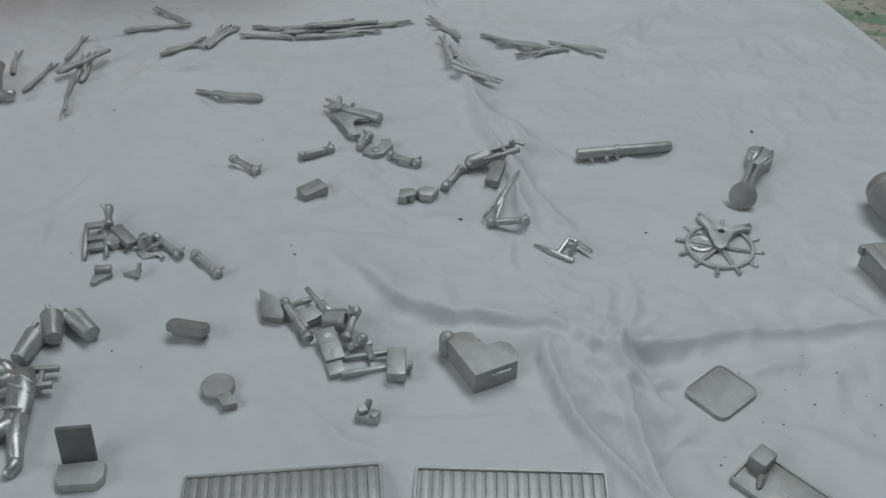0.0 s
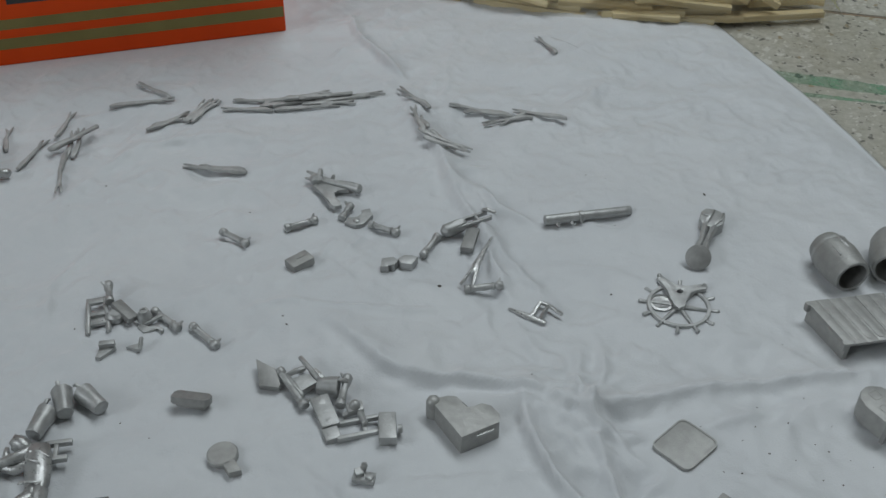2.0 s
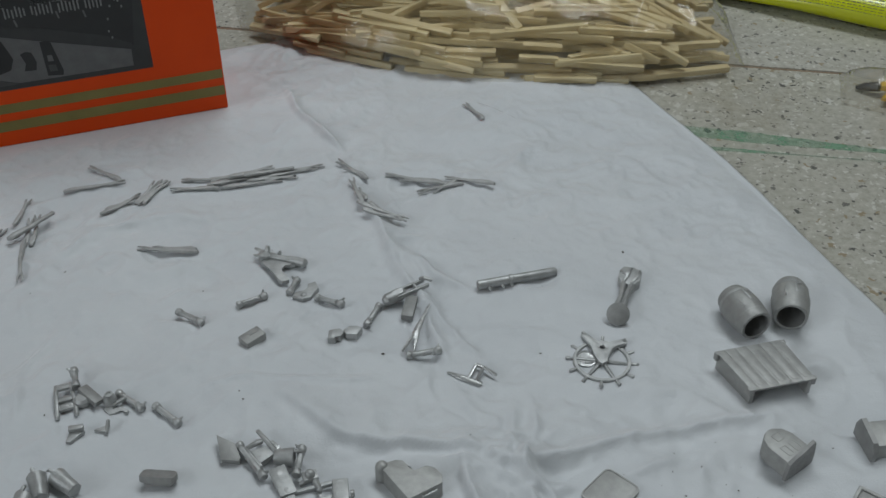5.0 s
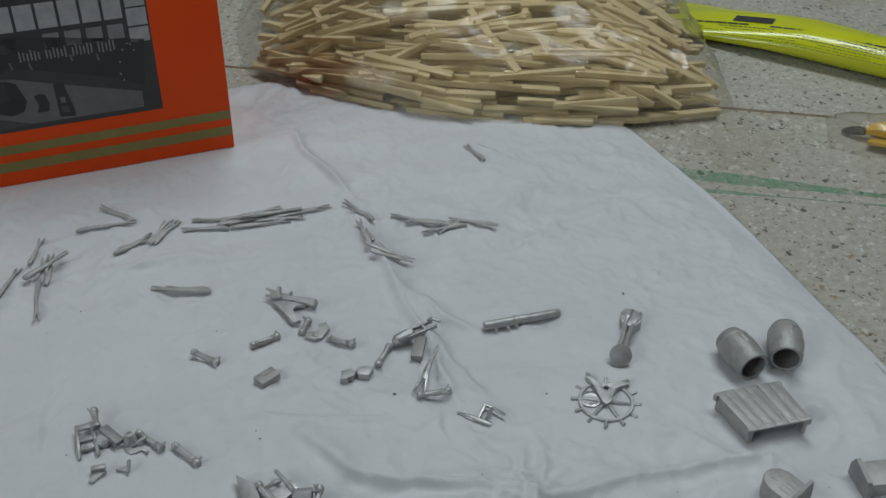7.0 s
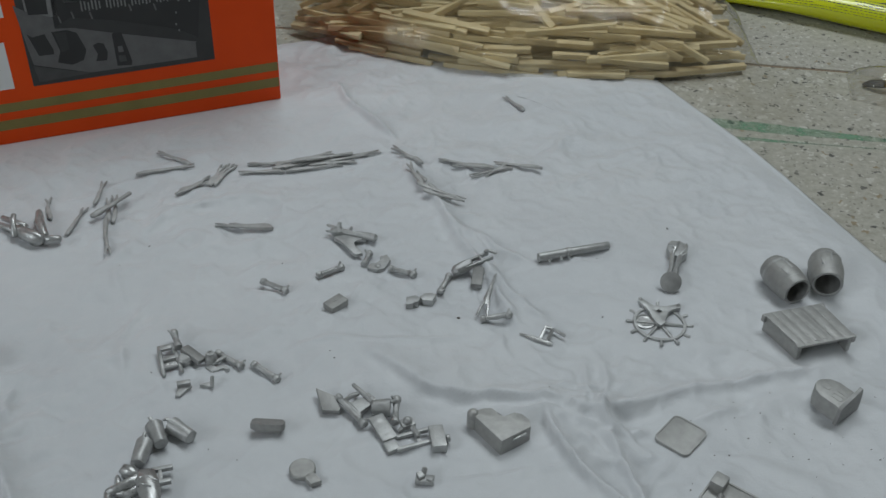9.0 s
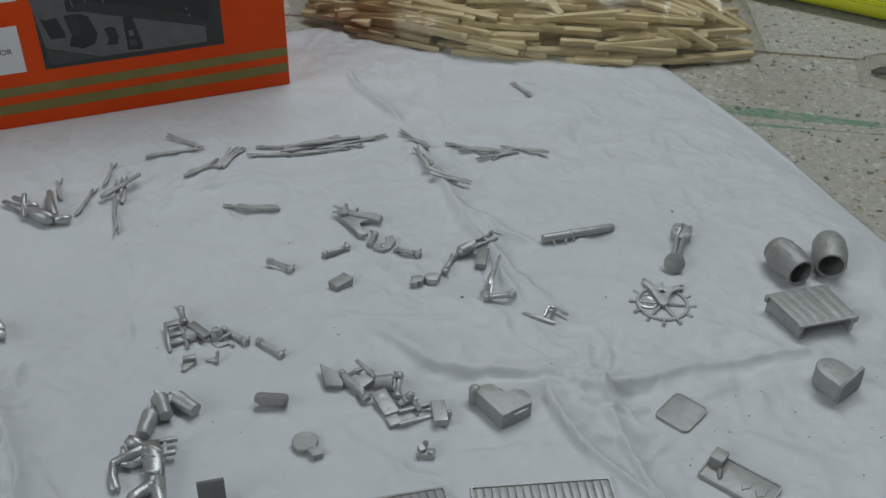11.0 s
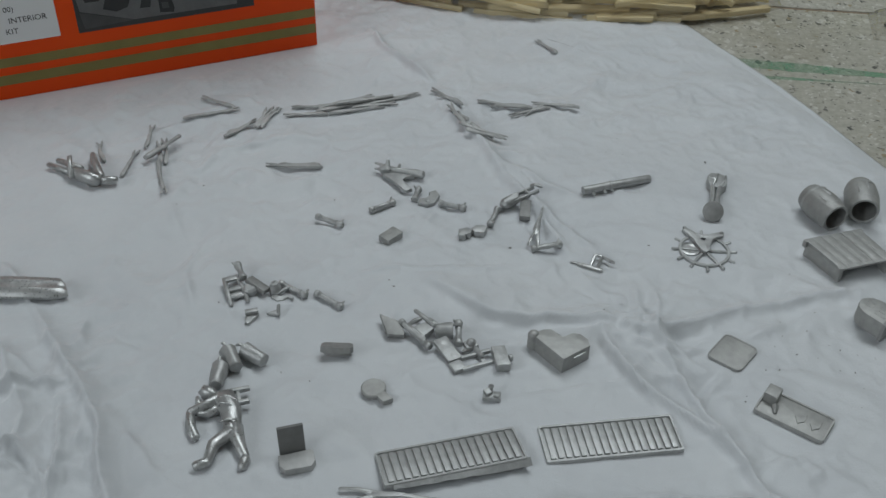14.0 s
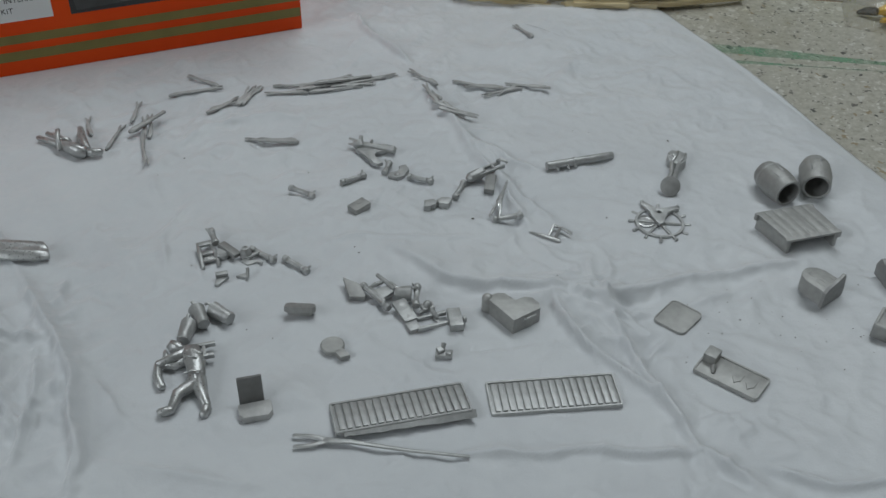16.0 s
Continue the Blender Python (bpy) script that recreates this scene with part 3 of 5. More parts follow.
# ---- bag of matchwood ----
def bag():
    ob = thing("stick_bag", 60, 215, 0, "clear plastic bag full of pale wooden sticks, half on the cloth", "bag", z=-1.0)

    def outline(u, v):
        """u, v in -1..1 to x, y; the front edge bows towards the camera."""
        front = 142 + 58 * max(0.0, (0.35 - u) / 1.35) ** 1.9 + 4 * max(0.0, u - 0.8) ** 1.0 * 10
        back = 318 - 22 * abs(u) ** 2
        x = -46 + 200 * (u + 1) / 2 + 6 * (1 - v * v) * u
        return x, front + (back - front) * (v + 1) / 2

    def height(u, v):
        a = max(0.0, 1 - abs(u) ** 3.2) ** 0.7 * max(0.0, 1 - abs(v) ** 3.0) ** 0.62
        return 34.0 * a

    bm = bmesh.new()
    n = 110
    grid = []
    for i in range(n + 1):
        row = []
        for j in range(n + 1):
            u, v = -1 + 2 * i / n, -1 + 2 * j / n
            x, y = outline(u, v)
            h = height(u, v)
            w = 0.0 if h <= 0 else min(h, 6) / 6 * (0.9 * math.sin(x / 5.2 + 2.2 * math.sin(y / 9.0)) + 0.7 * math.sin((x - 1.5 * y) / 6.3 + math.sin(x / 11.0)) + 1.2 * math.exp(-((x - 118 - 0.6 * (y - 170)) / 4.0) ** 2) * 3 + 7.0 * (0.2 - abs(float(swell(np.float64(x / 21 + 12), np.float64(y / 17 + 3))))) * max(0.0, u + 0.35))
            row.append(bm.verts.new((x - 60, y - 215, max(0.3, h + 1.8 + w))))
        grid.append(row)
    for i in range(n):
        for j in range(n):
            bm.faces.new((grid[i][j], grid[i + 1][j], grid[i + 1][j + 1], grid[i][j + 1]))
    film = part("plastic_film", bm, FILM, ob, "crinkled clear plastic", smooth=180)
    film.visible_shadow = False
    meshes = []
    rr = random.Random(21)
    for i in range(7):
        bm = bmesh.new()
        L = (30, 34, 38, 42, 45, 24, 15)[i]
        box(bm, L, 2.3 + 0.3 * (i % 3), 2.3, mm(0, 0, -1.15), 0.18)
        o = part("stick", bm, WOOD, ob)
        meshes.append((o.data, L))
        bpy.data.objects.remove(o)
    bm = bmesh.new()
    for k in range(420):
        u, v = rr.uniform(-0.78, 0.8), rr.uniform(-0.84, 0.7)
        h = height(u, v)
        if h < 9:
            continue
        x, y = outline(u, v)
        L = min(rr.choice((30, 36, 42)), 14 + 60 * (1 - abs(u)))
        box(bm, L, 2.5, 2.4, mm(x - 60, y - 215, rr.uniform(1.2, max(1.4, h * 0.8 - 3.0)), rr.gauss(-5, 10) - 22 * max(0, -u - 0.1)), 0)
    tagged(part("stick_layer", bm, WOOD, ob, "lower layers of pale wooden sticks", smooth=0), kind="stuff")
    made = 0
    for v0, zz, gap in ((-0.955, 1.3, 1.02), (-0.935, 3.6, 1.25), (-0.90, 1.4, 1.1)):
        u = -0.74
        while u < 0.84:
            me, L = rr.choice(meshes[:5])
            du = L / 200
            p, q = outline(u, v0), outline(u + 2 * du, v0)
            if u + 2 * du < 0.95:
                o = new("stick", me)
                o.parent = ob
                o.matrix_basis = at((p[0] + q[0]) / 2 - 60, (p[1] + q[1]) / 2 - 215 + rr.uniform(-0.6, 0.8), zz + rr.uniform(-0.1, 0.4), heading(*p, *q) + rr.uniform(-3, 3), rr.uniform(-12, 12))
                made += 1
            u += 2 * du * gap + rr.uniform(0.0, 0.03)
    for k in range(2400):
        if made >= 300:
            break
        u, v = rr.uniform(-0.93, 0.93), -1 + 1.75 * rr.random() ** 1.5
        h = height(u, v)
        if h < 3.0:
            continue
        me, L = rr.choice(meshes)
        x, y = outline(u, v)
        top = rr.random() < 0.75
        z = h - rr.uniform(0.8, 3.2) if top else rr.uniform(1.6, max(1.7, h - 3))
        a = rr.gauss(-6, 13) if rr.random() < 0.85 else rr.uniform(-75, 75)
        if u > 0.55:
            a = -28 - 20 * (v + 0.6) + rr.gauss(0, 7)
        elif v < -0.75:
            du = 0.03
            p, q = outline(u - du, v), outline(u + du, v)
            a = heading(*p, *q) + rr.gauss(0, 3)
        # its ends stay under the film
        ca, sa = math.cos(math.radians(a)), math.sin(math.radians(a))
        ok, ends = True, []
        for s in (-1, 1):
            ex, ey = x + s * L / 2 * ca, y + s * L / 2 * sa
            uu = (ex + 46) / 100 - 1
            if abs(uu) > 0.97:
                ok = False
                break
            f0, b0 = outline(uu, -1)[1], outline(uu, 1)[1]
            vv = (ey - f0) / (b0 - f0) * 2 - 1
            if abs(vv) > 0.985:
                ok = False
                break
            ends.append(height(uu, vv))
        if not ok:
            continue
        lim = min(ends)
        if min(z, lim) < 1.5:
            continue
        tilt = max(-25, min(25, math.degrees(math.atan2(ends[1] - ends[0], L)))) if top else 0
        zz = min(z, (ends[0] + ends[1]) / 2 - 0.6) if top else min(z, lim)
        if zz < 1.4 + abs(math.sin(math.radians(tilt))) * L / 2:
            tilt = 0
            zz = max(1.5, min(z, lim))
        o = new("stick", me)
        o.parent = ob
        o.matrix_basis = at(x - 60, y - 215, zz, a, rr.uniform(-25, 25), 0) @ at(0, 0, 0, 0, 0, -tilt)
        made += 1


bag()


# ---- glue tube and wrapped item on the floor ----
def glue_tube():
    x0, y0, x1, y1 = 152, 247, 262, 163
    L = math.hypot(x1 - x0, y1 - y0)
    ob = thing("glue_tube", x0, y0, heading(x0, y0, x1, y1), "shiny yellow-green glue tube lying on the terrazzo", "tube", z=FLOOR)
    bm = bmesh.new()
    n, k = 28, 24
    rings = []
    for i in range(k + 1):
        t = i / k
        h = 1.5 + 7.6 * (1 - (1 - t) ** 2) if t < 0.5 else 7.2 + 1.0 * (t - 0.5)
        w = 19.0 - 7.0 * t
        rings.append([bm.verts.new((L * t, w * math.cos(2 * math.pi * a / n), h + h * math.sin(2 * math.pi * a / n) + 0.25 * math.sin(a + 9 * t))) for a in range(n)])
    for a, b in zip(rings, rings[1:]):
        for i in range(n):
            bm.faces.new((a[i], a[(i + 1) % n], b[(i + 1) % n], b[i]))
    bm.faces.new(rings[0][::-1])
    bm.faces.new(rings[-1])
    body = part("tube_body", bm, YELLOW, ob)

    def skin(x, a):
        t = min(1.0, x / L)
        h = 1.5 + 7.6 * (1 - (1 - t) ** 2) if t < 0.5 else 7.2 + 1.0 * (t - 0.5)
        w, aa = 19.0 - 7.0 * t, math.radians(a)
        return (x, (w + 0.14) * math.cos(aa), h + (h + 0.14) * math.sin(aa))

    def bars(a, th, runs):
        """One line of printed bars on the tube's skin, at angle a round it."""
        bm = bmesh.new()
        for x, ln in runs:
            k = max(1, int(ln / 2))
            vs = [[bm.verts.new(skin(x + ln * i / k, a + s * th / 2)) for s in (-1, 0, 1)] for i in range(k + 1)]
            for p, q in zip(vs, vs[1:]):
                for s in (0, 1):
                    bm.faces.new((p[s], p[s + 1], q[s + 1], q[s]))
        part("print_line", bm, INK, body, "line of dark small print", smooth=180)

    rr = random.Random(3)
    for a, th, lo, hi in ((116, 4.2, 2.0, 6.0), (125, 2.4, 0.6, 2.4), (133, 1.8, 0.5, 2.2), (141, 1.8, 0.5, 2.2), (149, 1.8, 0.5, 2.2), (157, 1.6, 0.5, 2.0), (165, 1.6, 0.5, 2.0)):
        x, runs = 5.0 + rr.uniform(0, 8), []
        stop = L * rr.uniform(0.75, 0.97)
        while x < stop:
            ln = rr.uniform(lo, hi)
            runs.append((x, ln))
            x += ln + rr.uniform(0.35, 0.8) + (9 if rr.random() < 0.035 else 0)
        bars(a, th, runs)
    bars(97, 20, [(34, 18)])


glue_tube()


def wrapped_item():
    ob = thing("wrapped_tool", 204, 128, -20, "amber and black plastic piece in clear wrapping on the terrazzo", "tool", z=FLOOR)
    bm = bmesh.new()
    limb(bm, [(-4, 0.5, 3.6), (-1, 0.6, 4.4), (3, 0.2, 5.0), (9, 0, 4.8), (16, 0.6, 4.6), (30, 0, 4.4)], [1.4, 2.8, 3.8, 3.2, 3.9, 3.4], 12)
    rough_up(bm, 0.45, 71)
    part("handle", bm, AMBER, ob, "translucent amber plastic handle")
    bm = bmesh.new()
    prism(bm, [(-4, -9), (9, -11), (20, -7), (18, -2), (-2, -3)], 0.3, 1.6, mm(0, 0, 0.4, 0, -12, 0), 0.3)
    part("flap", bm, AMBER, ob, "flat amber flap")
    bm = bmesh.new()
    prism(bm, [(-1, 2), (5, 7), (12, 8), (10, 3), (4, 0.5)], 3.2, 4.0, mm(0, 0, 1.5, 0, 24, 8), 0.2)
    part("flap", bm, AMBER, ob, "crumpled amber flap")
    bm = bmesh.new()
    limb(bm, [(-12, 2.2, 1.2), (-9, 1.4, 2.4), (-4.5, 0.6, 3.4)], [0.7, 1.5, 2.2], 12)
    rough_up(bm, 0.3, 72)
    part("tip", bm, BLACK, ob, "black plastic tip")
    bm = bmesh.new()
    n = 14
    g = []
    for i in range(n + 1):
        for j in range(n + 1):
            a, b = i / n * 2 - 1, j / n * 2 - 1
            h = 11.5 * max(0, 1 - abs(a) ** 2.5) ** 0.6 * max(0, 1 - abs(b) ** 2.2) ** 0.6
            g.append(bm.verts.new((8 + 26 * a, 13 * b + 1.5 * math.sin(4 * a), 0.4 + h + 0.6 * math.sin(9 * a + 3 * b) * (h > 1))))
    for i in range(n):
        for j in range(n):
            k = i * (n + 1) + j
            bm.faces.new((g[k], g[k + n + 1], g[k + n + 2], g[k + 1]))
    f = part("wrapping", bm, FILM, ob, "crinkled clear plastic wrapping", smooth=180)
    f.visible_shadow = False


wrapped_item()


def green_mark():
    """A worn green painted line on the floor, in two strands."""
    for k, (x0, y0, x1, y1, w) in enumerate(((110, 113.5, 250, 71, 7.4), (117, 100, 205, 79, 2.6))):
        bm = bmesh.new()
        n = 40
        vs = []
        a = math.radians(heading(x0, y0, x1, y1))
        rr = random.Random(5 + k)
        for i in range(n + 1):
            t = i / n
            hw = w / 2 * (0.75 + 0.35 * math.sin(7 * t + k) + rr.uniform(-0.12, 0.12)) * (1 - 0.5 * t)
            for s in (-1, 1):
                vs.append(bm.verts.new((x0 + (x1 - x0) * t - s * hw * math.sin(a), y0 + (y1 - y0) * t + s * hw * math.cos(a), FLOOR + 0.03)))
        for i in range(n):
            bm.faces.new((vs[2 * i], vs[2 * i + 1], vs[2 * i + 3], vs[2 * i + 2]))
        tagged(part("green_line", bm, GREEN_WORN, smooth=0), "faded green painted line on the terrazzo", "floor mark", kind="structure")


def worn_green():
    m, nt, b = mat("worn_green_paint")
    out = nt.nodes["Material Output"]
    tr, mx = nt.nodes.new("ShaderNodeBsdfTransparent"), nt.nodes.new("ShaderNodeMixShader")
    co = coords(nt)
    b.inputs["Base Color"].default_value = (0.17, 0.36, 0.22, 1)
    b.inputs["Roughness"].default_value = 0.5
    r = ramp(nt, noise(nt, co, 90, 6, 0.7), [(0.3, (0.75,) * 3), (0.66, (0.15,) * 3)])
    nt.links.new(r.outputs[0], mx.inputs[0])
    nt.links.new(tr.outputs[0], mx.inputs[1])
    nt.links.new(b.outputs[0], mx.inputs[2])
    nt.links.new(mx.outputs[0], out.inputs[0])
    return m


GREEN_WORN = worn_green()
green_mark()


# ---- thin forked castings ----
def twig(x0, y0, x1, y1, r=0.66, z=0.0, fork=True, lift=0.0):
    L = math.hypot(x1 - x0, y1 - y0)
    bm = bmesh.new()
    w = rng.uniform(-0.5, 0.5)
    fl = 3.6 if fork else 0.0
    limb(bm, [(0, 0, r), (L * 0.12, w * 0.6, r * 1.1), (L * 0.35, w * 1.2, r), (L * 0.5, w * 1.4, r * 0.95), (L * 0.62, w * 0.8, r), (L - fl * 0.8, 0, r)], [r * 1.1, r * 1.4, r * 1.2, r * 1.0, r * 0.85, r * 0.95], 9, 0.75)
    if fork:
        for s in (-1, 1):
            reach = L - (0.9 * rng.random() if s > 0 else 0.0)
            limb(bm, [(L - fl, 0.15 * s, r), (L - fl * 0.55, 0.6 * s, r), (reach, (0.7 + 0.3 * rng.random()) * s, r * 0.9)], [r * 0.8, r * 0.62, r * 0.42], 7)
    rough_up(bm, 0.09, int(L * 10))
    cx, cy = (x0 + x1) / 2, (y0 + y1) / 2
    tilt = math.degrees(math.atan2(float(cloth_z(x1, y1)) - float(cloth_z(x0, y0)) + lift, L))
    s = np.linspace(0, 1, 7)
    under = cloth_z(x0 + (x1 - x0) * s, y0 + (y1 - y0) * s)
    z += max(0.0, float(np.max(under - (under[0] + (under[-1] - under[0]) * s)))) * 0.8
    ob = part("forked_casting", bm, LEAD)
    ob.matrix_basis = at(x0, y0, float(cloth_z(x0, y0)) + z, heading(x0, y0, x1, y1)) @ at(0, 0, 0, 0, 0, -tilt)
    return tagged(ob, "thin grey pewter rod with a small forked end", "metal casting", "thin forked castings")


for t in (
    (-79.4, 90, -91.4, 99.2), (-97, 86.2, -77.5, 88.8), (-82.2, 70.4, -71.2, 81.2), (-81.0, 72.6, -73.5, 78.2), (-71.1, 75.6, -64.2, 88), (-69.5, 75.4, -63.2, 87.2), (-72.3, 77.0, -66.8, 87.4),
    (-46.4, 83, -62, 82.2), (-42.0, 88.5, -58.9, 87.4), (-49, 87, -28.7, 94.0), (-45.3, 83.7, -25.5, 86.0), (-40.5, 89.0, -11.5, 93.4), (-46, 85.6, -27, 90.5), (-33, 88.0, -14, 92.0), (-50, 85.0, -33, 91.5), (-37, 86.5, -20.5, 87.5),
    (2.8, 84.2, -7.3, 95.3), (1.6, 85.8, -5.0, 91.0), (1, 65.9, -2.6, 81.1), (2.2, 67.4, -0.8, 76.5), (-0.6, 67.3, 14.8, 58.8), (1.0, 63.0, 13.0, 59.2), (3, 66.2, 11, 61.4),
    (27.5, 82, 8.9, 86.5), (28, 80.3, 13, 84.5), (34.4, 78.9, 19.1, 75.9), (32.5, 80.4, 24, 76.0), (44.7, 76.7, 28.6, 83.4),
    (-115, 50.3, -111.5, 66.3), (-121.8, 61.0, -125.2, 75.0), (-108.5, 67, -107.6, 82.4), (-103.8, 59.5, -100.6, 38.8), (-103.4, 57.0, -104.6, 71.6), (-101.6, 57.5, -103.0, 73.6),
    (-50.1, 48.9, -68.4, 51.8), (-50.8, 50.2, -64, 51.8), (46.1, 119, 40.5, 131.1),
):
    twig(*t)
twig(-107.9, 58.5, -97.7, 72.2, 0.9, 1.5, False, 0.6)
twig(-38, 88.2, -22, 91.2, 0.8, 1.2, False)
twig(-43, 87.3, -30, 89.2, 0.8, 1.2, False)


# ---- small turned posts ----
def post_mesh(L):
    bm = bmesh.new()
    lathe(bm, [(0.8, 0), (1.45, 0.1), (1.6, 0.4), (1.6, 1.1), (1.35, 1.4), (1.05, 1.6), (1.3, 1.8), (1.3, 2.1), (1.1, 2.3), (1.15, L / 2), (1.1, L - 2.9), (1.35, L - 2.7), (1.35, L - 2.4), (1.05, L - 2.1), (1.3, L - 1.8), (1.55, L - 1.5), (1.6, L - 0.7), (1.4, L - 0.2), (0.9, L)], mm(0, 0, 1.6, 0, 0, 90), 16)
    bmesh.ops.transform(bm, matrix=Matrix.Diagonal((1, 0.72, 0.72, 1)), verts=bm.verts)
    limb(bm, [(L - 1.0, 0.9, 1.7), (L - 0.6, 1.5, 2.3)], [0.4, 0.25], 6)
    rough_up(bm, 0.09, int(L * 7))
    return bm


def post(x0, y0, x1, y1, lean=0.0, z=0.0):
    L = math.hypot(x1 - x0, y1 - y0) if not lean else 7.4
    ob = part("turned_post", post_mesh(L), PEWTER)
    ob.matrix_basis = at(x0, y0, (rest(x0, y0) if lean else rest_line(x0, y0, x1, y1) - 0.2) + z, heading(x0, y0, x1, y1)) @ at(0, 0, 0, 0, 0, -lean)
    return tagged(ob, "short turned pewter post with collared ends lying on the cloth" if not lean else "short turned pewter post leaning on other castings", "metal casting", "small turned posts")


for t in ((-53, 21.1, -45.1, 15.2), (-36.2, 21.9, -27.8, 25.8), (-14, 24.3, -5.8, 20.2), (4.4, 19.6, 0.2, 11.1), (-21.6, 26.5, -19.2, 33.0), (-65, -9.5, -57.4, -16.2), (-54.9, -14.5, -47.7, -21.9), (10.6, -2.6, 20.4, -1.2)):
    post(*t)
post(-75.0, -9.4, -77.0, -2.2, z=1.7)
post(-17.9, -43.2, -16.5, -34.0, z=2.0)


def loose(name, build, x, y, rz, label, material=None, r=2.5, group="", z=None, rx=0.0, ry=0.0, smooth=40, category="metal casting"):
    """One casting in one mesh."""
    bm = bmesh.new()
    build(bm)
    ob = part(name, bm, material or PEWTER, smooth=smooth)
    ob.matrix_basis = at(x, y, rest(x, y, r) if z is None else z, rz, rx, ry)
    return tagged(ob, label, category, group)


def lever(bm):
    limb(bm, [(-2.8, 2.6, 1.8), (2.0, 0.7, 1.7), (6.4, -1.0, 1.7), (8.7, -1.9, 1.6)], [1.05, 1.0, 1.25, 1.4], 12)
    limb(bm, [(-4.2, 2.6, 1.7), (-2.2, 2.0, 1.9)], [1.7, 1.6], 12)
    limb(bm, [(-3.6, 3.4, 2.4), (-6.2, 5.6, 2.4)], [0.7, 0.4], 8)
    limb(bm, [(-4.6, 2.6, 1.8), (-6.6, 3.4, 1.6)], [0.6, 0.35], 8)
    limb(bm, [(-2.4, 3.2, 3.0), (-2.2, 3.8, 4.2)], [0.9, 0.7], 8)
    limb(bm, [(1.2, 1.6, 2.8), (1.6, 2.0, 3.6)], [0.6, 0.4], 8)
    prism(bm, [(-4.4, -0.4), (-1.8, -2.6), (-0.2, -5.4), (1.0, -8.8), (2.4, -9.9), (4.3, -9.3), (3.5, -6.8), (1.9, -5.2), (1.6, -3.6), (2.6, -2.2), (5.8, -2.2), (4.2, 0.4), (-2.8, 2.6)], 0.3, 1.5, None, 0.3)
    rough_up(bm, 0.07, 3)


loose("lever_casting", lever, -26.0, 41.0, 0, "grey pewter lever casting with a forked bracket", r=4)


def hook(bm):
    prism(bm, [(-4.0, -1.8), (-1.0, -3.2), (1.2, -2.4), (3.5, 1.6), (2.6, 4.4), (0.2, 3.6), (0.6, 1.8), (-0.6, 0.3), (-3.2, 0.2)], 0, 1.6, None, 0.3)
    lathe(bm, [(0.9, 1.5), (0.9, 1.8), (0.5, 2.0)], mm(-0.8, -1.2, 0), 10)
    rough_up(bm, 0.05, 23)


loose("hook_casting", hook, -16.6, 26.6, 0, "small grey pewter hook-shaped casting")


def brick(bm):
    box(bm, 6.4, 4.2, 2.3, None, 0.3)
    box(bm, 2.6, 1.4, 0.3, mm(0.6, 0.8, 2.1), 0.12)
    rough_up(bm, 0.05, 5)


def half_brick(bm):
    prism(bm, [(-2.4, -1.6), (-0.4, -1.9), (0.2, -1.0), (1.2, -1.5), (2.5, 0.3), (1.4, 1.9), (-1.6, 1.7)], 0, 2.2, None, 0.35)


loose("brick_casting", brick, -31.0, 7.6, 40, "small grey pewter brick-shaped block", material=MATTE)
loose("broken_block", half_brick, -8.3, 6.6, 8, "broken half of a grey pewter block", group="broken block halves")
loose("broken_block", half_brick, -3.6, 8.0, 165, "broken half of a grey pewter block", group="broken block halves")


def trough(bm):
    limb(bm, [(-0.2, 0, 2.0), (1.4, 0, 2.1), (4.6, 0, 2.3), (5.6, 0, 2.3)], [1.7, 1.75, 1.7, 1.5], 14)
    for s in (-1, 1):
        box(bm, 10.5, 0.7, 1.3, mm(8.2, 1.3 * s, 1.9), 0.2)
    box(bm, 0.8, 3.0, 1.1, mm(9.6, 0, 2.2), 0.2)
    limb(bm, [(12.4, 1.6, 3.4), (13.0, 0.2, 4.4), (14.4, -1.4, 4.0)], [0.6, 0.6, 0.5], 8)
    rough_up(bm, 0.05, 8)


loose("trough_casting", trough, 6.4, 20.2, 28, "grey pewter casting with a round nose and two arms", r=3, z=rest(10, 22) + 0.7)
loose("wedge_block", lambda bm: box(bm, 3.4, 9.0, 1.9, None, 0.3), 12.8, 17.4, -14, "plain dark grey pewter block lying under another casting", material=DULL)


def wrench(bm):
    limb(bm, [(3.4, 0, 0.9), (5.5, 0.2, 0.9), (8, 0.2, 0.9), (12, 0.1, 0.9), (18.5, 0, 0.9)], [0.5, 0.95, 0.85, 0.6, 0.3], 8, 0.4)
    for s in (-1, 1):
        limb(bm, [(5.0, 0.5 * s, 0.9), (1.5, 1.0 * s, 0.8), (-2.2, 1.5 * s, 0.6)], [0.55, 0.5, 0.4], 6)
    rough_up(bm, 0.05, 4)


loose("wrench_casting", wrench, 12.0, 0.4, 69, "slender bright pewter wrench with a forked foot", material=BRIGHT, z=rest(12, 0.4) + 1.2)


def tee(bm):
    limb(bm, [(0, 0, 0.6), (5, 0, 0.7), (9.6, 0, 0.6)], [0.35, 0.9, 0.8], 8, 0.5)
    for p, q in (((6.0, 0.4, 0.8), (6.0, 5.0, 1.6)), ((8.2, 0.4, 0.8), (8.2, 5.0, 1.6)), ((6.0, 5.0, 1.6), (8.2, 5.0, 1.6)), ((8.2, 5.0, 1.6), (12.0, 4.6, 0.8))):
        limb(bm, [p, q], [0.5, 0.5], 8)


loose("tee_handle", tee, 21.3, -9.2, -31, "bright pewter T-shaped handle with a small loop", material=BRIGHT, z=rest(25, -9, 4) - 0.3)


